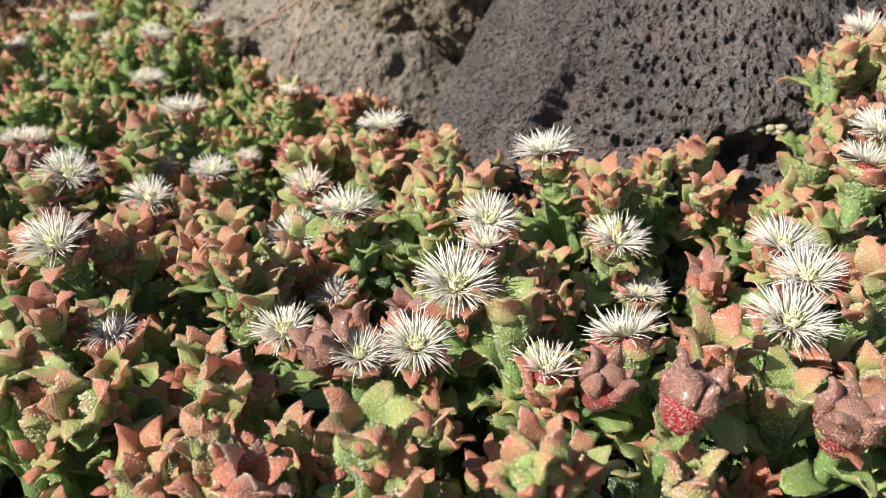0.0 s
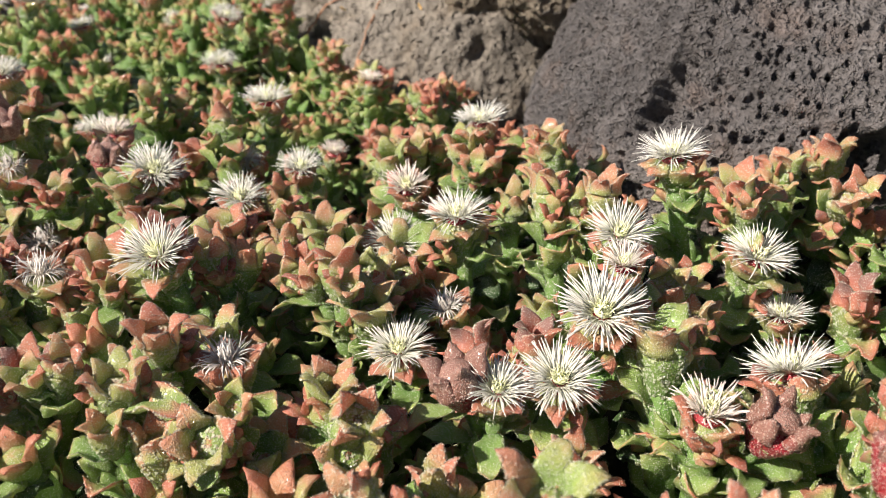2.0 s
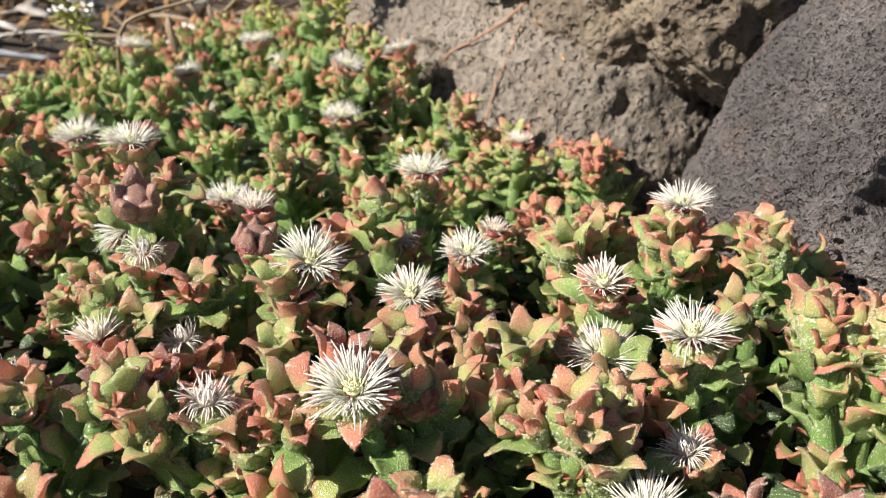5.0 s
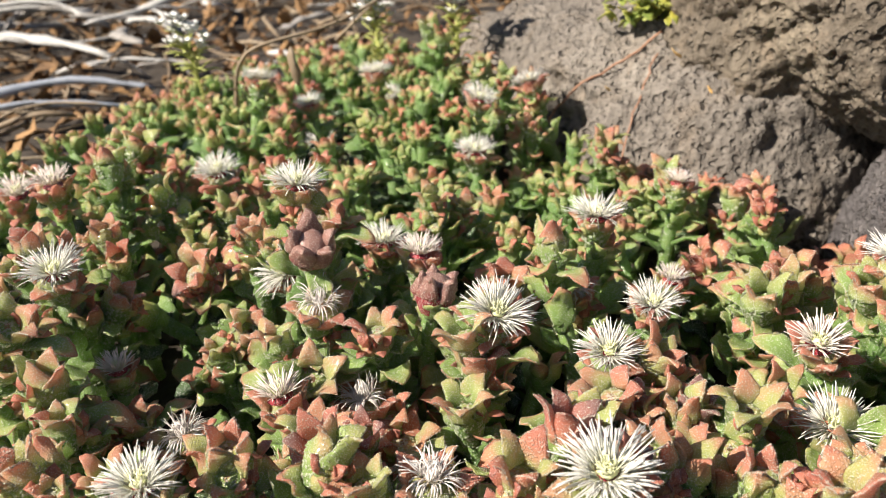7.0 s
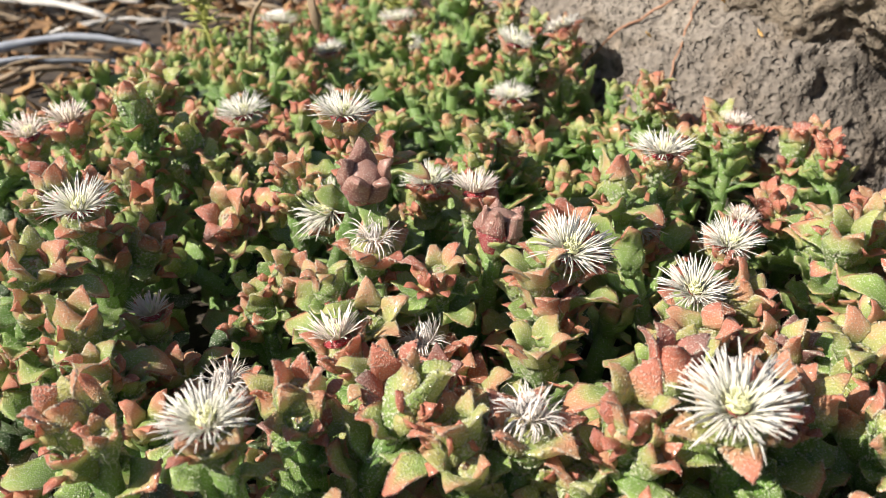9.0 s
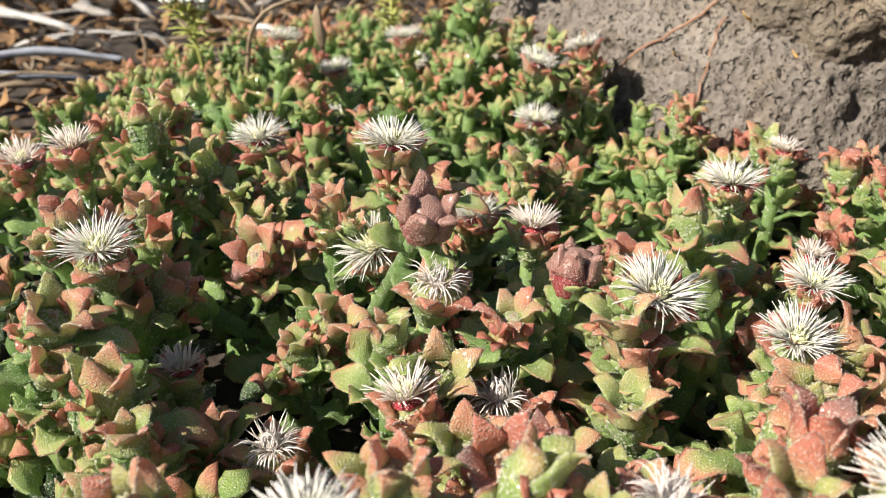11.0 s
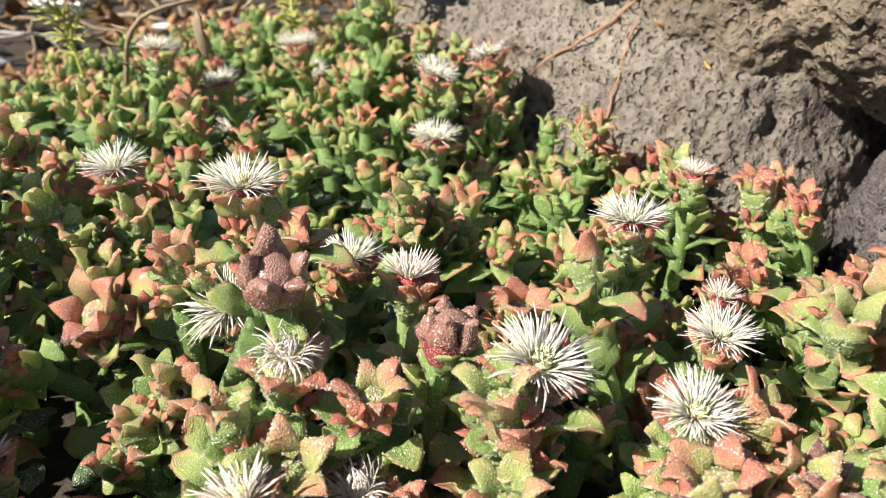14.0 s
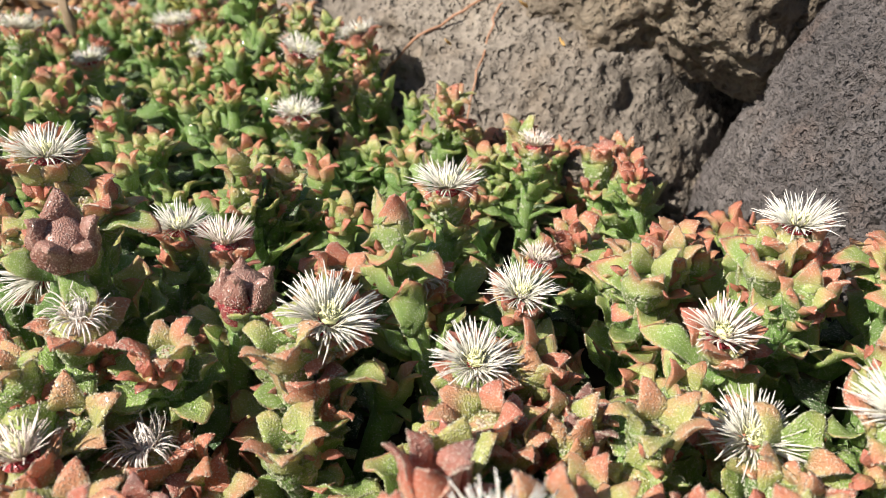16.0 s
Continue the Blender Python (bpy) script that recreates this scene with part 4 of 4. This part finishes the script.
def make_mat():
    rng = np.random.default_rng(21)
    own, showy = np.array(PLACED), np.array(SHOWY)
    spots = scatter(0.0172, rng, own)
    near = [s for s in spots if -0.26 < s[0] < 0.12 and 0.13 < s[1] < 0.33]
    near = [near[i] for i in rng.permutation(len(near))[:25]]
    for x, y in near:
        shoot("bud", x, y, filler_top(x, y, own, showy) - rng.uniform(0.004, 0.016), rng.uniform(0.7, 1.0))
    kinds = [small_shoot(k) for k in range(16)]
    taken, pieces, vary = set(near), [], []
    for x, y in spots:
        if (x, y) in taken:
            continue
        z = filler_top(x, y, own, showy) - rng.uniform(0.006, 0.036 - 0.012 * float(np.clip((y - 0.40) / 0.1, 0, 1)))
        k = moved(kinds[int(rng.integers(len(kinds)))], upright(x, y, z, rng, 0.32, rng.uniform(0.82, 1.2)))
        pieces.append(k)
        vary.append(np.full(len(k[0]), rng.normal(0, 0.10) - 0.12 * float(np.clip((y - 0.22) / 0.1, 0, 1)) * float(np.clip((-0.05 - x) / 0.1, 0, 1))))
    ob = part("ice_plant_mat", join(pieces), SKIN, vary=np.concatenate(vary))
    tagged(ob, "dense mat of small ice plant shoots with reddish tips", "plants", kind="stuff")
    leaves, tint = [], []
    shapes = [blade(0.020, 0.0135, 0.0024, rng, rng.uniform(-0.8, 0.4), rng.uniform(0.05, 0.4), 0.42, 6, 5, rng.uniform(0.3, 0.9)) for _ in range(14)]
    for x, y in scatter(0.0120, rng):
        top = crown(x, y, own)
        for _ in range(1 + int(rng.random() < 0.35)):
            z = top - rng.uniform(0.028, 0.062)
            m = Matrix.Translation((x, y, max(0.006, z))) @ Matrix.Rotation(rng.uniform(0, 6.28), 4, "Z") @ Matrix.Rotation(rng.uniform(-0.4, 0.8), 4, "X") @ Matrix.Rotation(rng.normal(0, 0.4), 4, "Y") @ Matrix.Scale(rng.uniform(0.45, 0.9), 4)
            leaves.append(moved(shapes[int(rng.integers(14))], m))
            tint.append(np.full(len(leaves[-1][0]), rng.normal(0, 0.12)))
    # Leaf colour is darkened here to deepen the gaps under the shoots.
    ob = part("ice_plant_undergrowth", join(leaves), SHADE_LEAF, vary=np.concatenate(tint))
    tagged(ob, "older green leaves below the shoots, shade painted into their colour", "leaves", kind="stuff")


make_mat()


# ---- dead wood, straw and herbs behind the mat ----
def curve_path(a, b, sag, rng, n=12, wob=0.006):
    a, b = np.array(a), np.array(b)
    u = np.linspace(0, 1, n)[:, None]
    p = a + (b - a) * u
    p += np.sin(u * np.pi) * np.array(sag)
    p += np.cumsum(rng.normal(0, wob / 3, (n, 3)), 0) * np.array([1, 1, 0.3])
    return p


def strip(path, width, thick, mat, name, label, category, rng):
    p = tube(path, np.interp(np.linspace(0, 1, len(path)), [0, 0.08, 0.85, 1], [0.6, 1, 0.85, 0.35]) * rng.uniform(0.6, 1.25, len(path)) * width / 2, 8, 0.2)
    p[0][:, :2] += rng.normal(0, width * 0.07, (len(p[0]), 2))
    z0 = p[0].copy()
    centre = np.repeat(path[:, 2], 8)
    flat = np.concatenate([centre, [path[0, 2], path[-1, 2]]])
    p[0][:, 2] = flat + (z0[:, 2] - flat) * thick / width
    ob = part(name, p, mat)
    return tagged(ob, label, category, "dry litter")


def make_litter():
    rng = np.random.default_rng(33)
    white = "bleached grey-white dead stick lying on the dry litter"
    for a, b, sag, w in (((-0.90, 1.00, 0.03), (-0.63, 0.955, 0.03), (0, 0.03, 0.01), 0.020), ((-0.95, 1.13, 0.03), (-0.76, 1.20, 0.035), (0, -0.03, 0.02), 0.022),
                         ((-0.90, 1.08, 0.05), (-0.72, 1.12, 0.03), (0, 0.02, 0.02), 0.016), ((-0.73, 1.17, 0.03), (-0.58, 1.30, 0.04), (0, 0.0, 0.02), 0.018),
                         ((-1.00, 1.22, 0.04), (-0.74, 1.32, 0.04), (0, -0.02, 0.02), 0.020), ((-0.86, 1.36, 0.05), (-0.60, 1.36, 0.06), (0, 0.02, 0.02), 0.014),
                         ((-0.70, 1.03, 0.05), (-0.60, 1.16, 0.05), (0, 0, 0.01), 0.009), ((-0.66, 0.90, 0.02), (-0.52, 0.93, 0.02), (0, 0, 0.01), 0.008),
                         ((-1.10, 1.42, 0.05), (-0.66, 1.56, 0.06), (0, 0, 0.03), 0.024), ((-0.60, 1.50, 0.05), (-0.28, 1.44, 0.05), (0, 0, 0.03), 0.016)):
        strip(curve_path(a, b, sag, rng), w, w * 0.45, BLEACHED, "dry_stick", white, "stick", rng)
    for _ in range(44):
        x, y, a, ln = rng.uniform(-1.15, -0.42), rng.uniform(0.82, 1.6), rng.normal(0.2, 0.7), rng.uniform(0.05, 0.20)
        z, w = rng.uniform(0.015, 0.05), rng.uniform(0.005, 0.019)
        p = curve_path((x, y, z), (x + ln * math.cos(a), y + ln * math.sin(a), z + rng.normal(0, 0.012)), (0, rng.normal(0, 0.02), rng.uniform(0, 0.02)), rng)
        strip(p, w, w * 0.45, BLEACHED if rng.random() < 0.5 else GREY_WOOD, "dry_stick", white, "stick", rng)
    strip(curve_path((-0.66, 0.70, 0.03), (-0.50, 0.81, 0.03), (0.0, 0.03, 0.01), rng), 0.013, 0.008, BLUE_GREY, "dry_stick", "curved blue-grey weathered stick on the litter", "stick", rng)
    strip(curve_path((-0.58, 0.62, 0.02), (-0.475, 0.68, 0.05), (0.0, 0.01, 0.015), rng), 0.0030, 0.0026, STRAW, "dry_grass_stem", "thin arched straw-coloured grass stem", "grass stem", rng)
    strip(curve_path((-0.64, 0.66, 0.03), (-0.49, 0.745, 0.03), (0.0, 0.0, 0.01), rng), 0.010, 0.006, BLUE_GREY, "dry_stick", "flat grey weathered stick on the litter", "stick", rng)
    straws, leaves = [], []
    for _ in range(420):
        x, y = rng.uniform(-1.4, -0.20), rng.uniform(0.45, 1.9)
        if x > -0.43 and y < 0.80 or math.hypot(x + 0.72, (y - 1.15) * 0.9) > 0.58 + 0.12 * noise.noise((x * 6, y * 6, 0)):
            continue
        a, ln, z = rng.uniform(0, 6.28), rng.uniform(0.04, 0.16), rng.uniform(0.006, 0.035)
        p = curve_path((x, y, z), (x + ln * math.cos(a), y + ln * math.sin(a), z + rng.uniform(-0.005, 0.02)), rng.normal(0, 0.008, 3), rng, 6)
        straws.append(tube(p, rng.uniform(0.0008, 0.0024) * np.array([0.8, 1, 1, 1, 0.9, 0.4]), 5, 0.3))
    for _ in range(1500):
        x, y = rng.uniform(-1.4, -0.20), rng.uniform(0.45, 1.9)
        if x > -0.43 and y < 0.80 or math.hypot(x + 0.72, (y - 1.15) * 0.9) > 0.58 + 0.12 * noise.noise((x * 6, y * 6, 0)):
            continue
        b = blade(rng.uniform(0.015, 0.050), rng.uniform(0.007, 0.024), 0.0008, rng, rng.uniform(-1.2, 1.2), 0.4, 0.4, 5, 5, 0.3)
        leaves.append(moved(b, Matrix.Translation((x, y, rng.uniform(0.006, 0.03))) @ Matrix.Rotation(rng.uniform(0, 6.28), 4, "Z") @ Matrix.Rotation(rng.normal(0, 0.5), 4, "X")))
    tagged(part("straw_litter", join(straws), STRAW), "tangle of dry straw on the soil", "straw", kind="stuff")
    tagged(part("leaf_litter", join(leaves), LITTER), "brown dry leaves scattered over the soil", "leaf litter", kind="stuff")


make_litter()


def make_thorny_stem(path, radius, barbs, seed):
    rng = np.random.default_rng(seed)
    root = tagged(new("dry_thorny_stem"), "dead tan stem with short barbs arching over the mat", "stem", "dry litter")
    path = np.array(path, float)
    u = np.linspace(0, len(path) - 1, 24)
    fine = np.stack([np.interp(u, np.arange(len(path)), path[:, k]) for k in range(3)], -1)
    fine[1:-1] = (fine[:-2] + fine[1:-1] + fine[2:]) / 3
    part("stem", tube(fine, radius * np.linspace(1.1, 0.6, 24), 7, 0.3), STRAW, root)
    for k in range(barbs):
        i = int(rng.integers(2, 22))
        d = Vector((rng.normal(), rng.normal(), rng.uniform(0.2, 1.4))).normalized() * rng.uniform(0.007, 0.014)
        p = fine[i]
        part("barb", tube([p, p + np.array(d) * 0.5, p + np.array(d)], [radius * 0.6, radius * 0.5, radius * 0.15], 5, 0.3), STRAW, root)


make_thorny_stem([(-0.338, 0.585, 0.060), (-0.330, 0.575, 0.098), (-0.315, 0.565, 0.113), (-0.27, 0.59, 0.122), (-0.235, 0.63, 0.140), (-0.20, 0.68, 0.165)], 0.0013, 14, 3)
make_thorny_stem([(-0.29, 0.66, 0.10), (-0.25, 0.66, 0.135), (-0.21, 0.70, 0.16)], 0.0010, 6, 5)


def make_dry_leaf(at, turn, size, mat, label, seed=61):
    rng = np.random.default_rng(seed)
    b = blade(size, size * 0.34, 0.0010, rng, 0.7, 0.5, 0.3, 9, 8, 0.4)
    ob = part("dry_leaf", moved(b, Matrix.Translation(at) @ turn), mat)
    tagged(ob, label, "leaf")


make_dry_leaf((-0.287, 0.560, 0.092), Matrix.Rotation(2.6, 4, "Z") @ Matrix.Rotation(1.1, 4, "X"), 0.024, STRAW, "curled pale straw-coloured dead leaf caught on the plants")
DRY_GOLD = plain("golden_dry_leaf", [(0.30, 0.15, 0.04), (0.52, 0.30, 0.09), (0.70, 0.50, 0.22)], 300.0, 0.7, 0.0003, 0.15)
for k, (at, yaw, size) in enumerate((((-0.070, 0.556, 0.1105), 1.9, 0.0090), ((-0.064, 0.556, 0.1100), -1.3, 0.0080), ((-0.067, 0.553, 0.1100), 3.4, 0.0060), ((-0.060, 0.512, 0.1020), 0.6, 0.0050), ((-0.108, 0.540, 0.0960), 2.2, 0.0050))):
    make_dry_leaf(at, Matrix.Rotation(yaw, 4, "Z") @ Matrix.Rotation(0.35, 4, "X"), size, DRY_GOLD, "small golden dead leaf lying on the grey boulder", 70 + k)


def make_white_herb(x, y, z, seed):
    """A feathery herb with a tuft of tiny white flowers."""
    rng = np.random.default_rng(seed)
    root = tagged(new("white_flowered_herb"), "feathery yellow-green herb with tiny white flower heads", "plant", "white herbs")
    path = [(x + 0.01, y + 0.02, 0.0), (x + 0.004, y + 0.01, z * 0.5), (x, y, z)]
    part("stem", tube(path, [0.0012, 0.0010, 0.0008], 6, 0.3), FINE_HERB, root)
    fronds = []
    for _ in range(60):
        f = rng.uniform(0.66, 1.0)
        p = np.array([x + 0.01 * (1 - f), y + 0.02 * (1 - f), z * f])
        d = np.array([rng.normal(), rng.normal(), rng.uniform(0.1, 1.0)])
        d *= rng.uniform(0.008, 0.02) / np.linalg.norm(d)
        fronds.append(tube([p, p + d * 0.6, p + d + (0, 0, -0.002)], [0.0006, 0.0007, 0.0002], 4, 0.3))
    part("fronds", join(fronds), FINE_HERB, root, "thin feathery leaves")
    for _ in range(22):
        c = np.array([x, y, z]) + rng.normal(0, 0.0085, 3) * (1, 1, 0.7)
        heads = [moved(blade(0.0060, 0.0056, 0.0008, rng, 0.4, 0.3, 0.1, 4, 5, 0.2), Matrix.Translation(c) @ spun(k * 1.57, 0.4, 0.0002, 0)) for k in range(4)]
        part("flower_head", join(heads), TINY_WHITE, root, "tiny four-petalled white flower")


make_white_herb(-0.385, 0.630, 0.108, 1)
make_white_herb(-0.270, 0.690, 0.118, 2)
make_white_herb(-0.205, 0.640, 0.135, 3)


def make_ledge_herb(x, y, z):
    rng = np.random.default_rng(77)
    root = tagged(new("ledge_herb"), "small herb with green and yellow leaves rooted in a rock crack", "plant")
    part("stem", tube([(x + 0.01, y + 0.03, z - 0.012), (x, y + 0.012, z), (x - 0.002, y, z + 0.006)], [0.0013, 0.0012, 0.0008], 6, 0.3), HERB, root)
    for _ in range(90):
        m = Matrix.Translation((x + rng.normal(0, 0.013), y + rng.normal(0.0, 0.005), z + abs(rng.normal(0.003, 0.005)))) @ Matrix.Rotation(rng.uniform(0, 6.28), 4, "Z") @ Matrix.Rotation(rng.uniform(-0.6, 0.8), 4, "X")
        part("leaf", moved(blade(rng.uniform(0.007, 0.013), rng.uniform(0.004, 0.008), 0.0009, rng, -0.4, 0.2, 0.2, 6, 7, 0.3), m), HERB, root)


make_ledge_herb(-0.080, 0.586, 0.128)


def make_runner(points, radius, seed):
    rng = np.random.default_rng(seed)
    p = np.array(points)
    u = np.linspace(0, len(p) - 1, 20)
    path = np.stack([np.interp(u, np.arange(len(p)), p[:, k]) for k in range(3)], -1) + rng.normal(0, 0.0006, (20, 3))
    ob = part("dry_runner", tube(path, radius, 6, 0.3), RUNNER)
    tagged(ob, "thin orange-brown dry runner lying over the boulder", "stem", "dry runners")


make_runner([(-0.150, 0.560, 0.055), (-0.137, 0.570, 0.078), (-0.123, 0.5605, 0.0945), (-0.107, 0.567, 0.103), (-0.092, 0.569, 0.112), (-0.080, 0.576, 0.1215)], 0.0007, 1)
make_runner([(-0.104, 0.500, 0.055), (-0.0985, 0.529, 0.0745), (-0.094, 0.539, 0.0875), (-0.088, 0.554, 0.0995), (-0.0825, 0.559, 0.1125)], 0.0005, 2)


def make_lichen(x, y, z):
    """A pale crust on the basalt, a few low lumps side by side."""
    rng = np.random.default_rng(91)
    lumps = []
    for _ in range(26):
        c = Matrix.Translation((x + rng.choice([-0.0052, 0.0, 0.0035]) + rng.normal(0, 0.0012), y + rng.normal(0, 0.0004), z + rng.normal(0, 0.0009)))
        lumps.append(moved(cup(rng.uniform(0.0010, 0.0020), 0.0020, 0.0, rng, 3, 5, 9, 0.9), c @ Matrix.Rotation(1.2, 4, "X") @ Matrix.Diagonal((1.2, 0.8, 0.7, 1.0))))
    tagged(part("lichen", join(lumps), LICHEN), "pale cream lichen crust on the basalt boulder", "lichen")


make_lichen(0.1334, 0.3300, 0.0946)
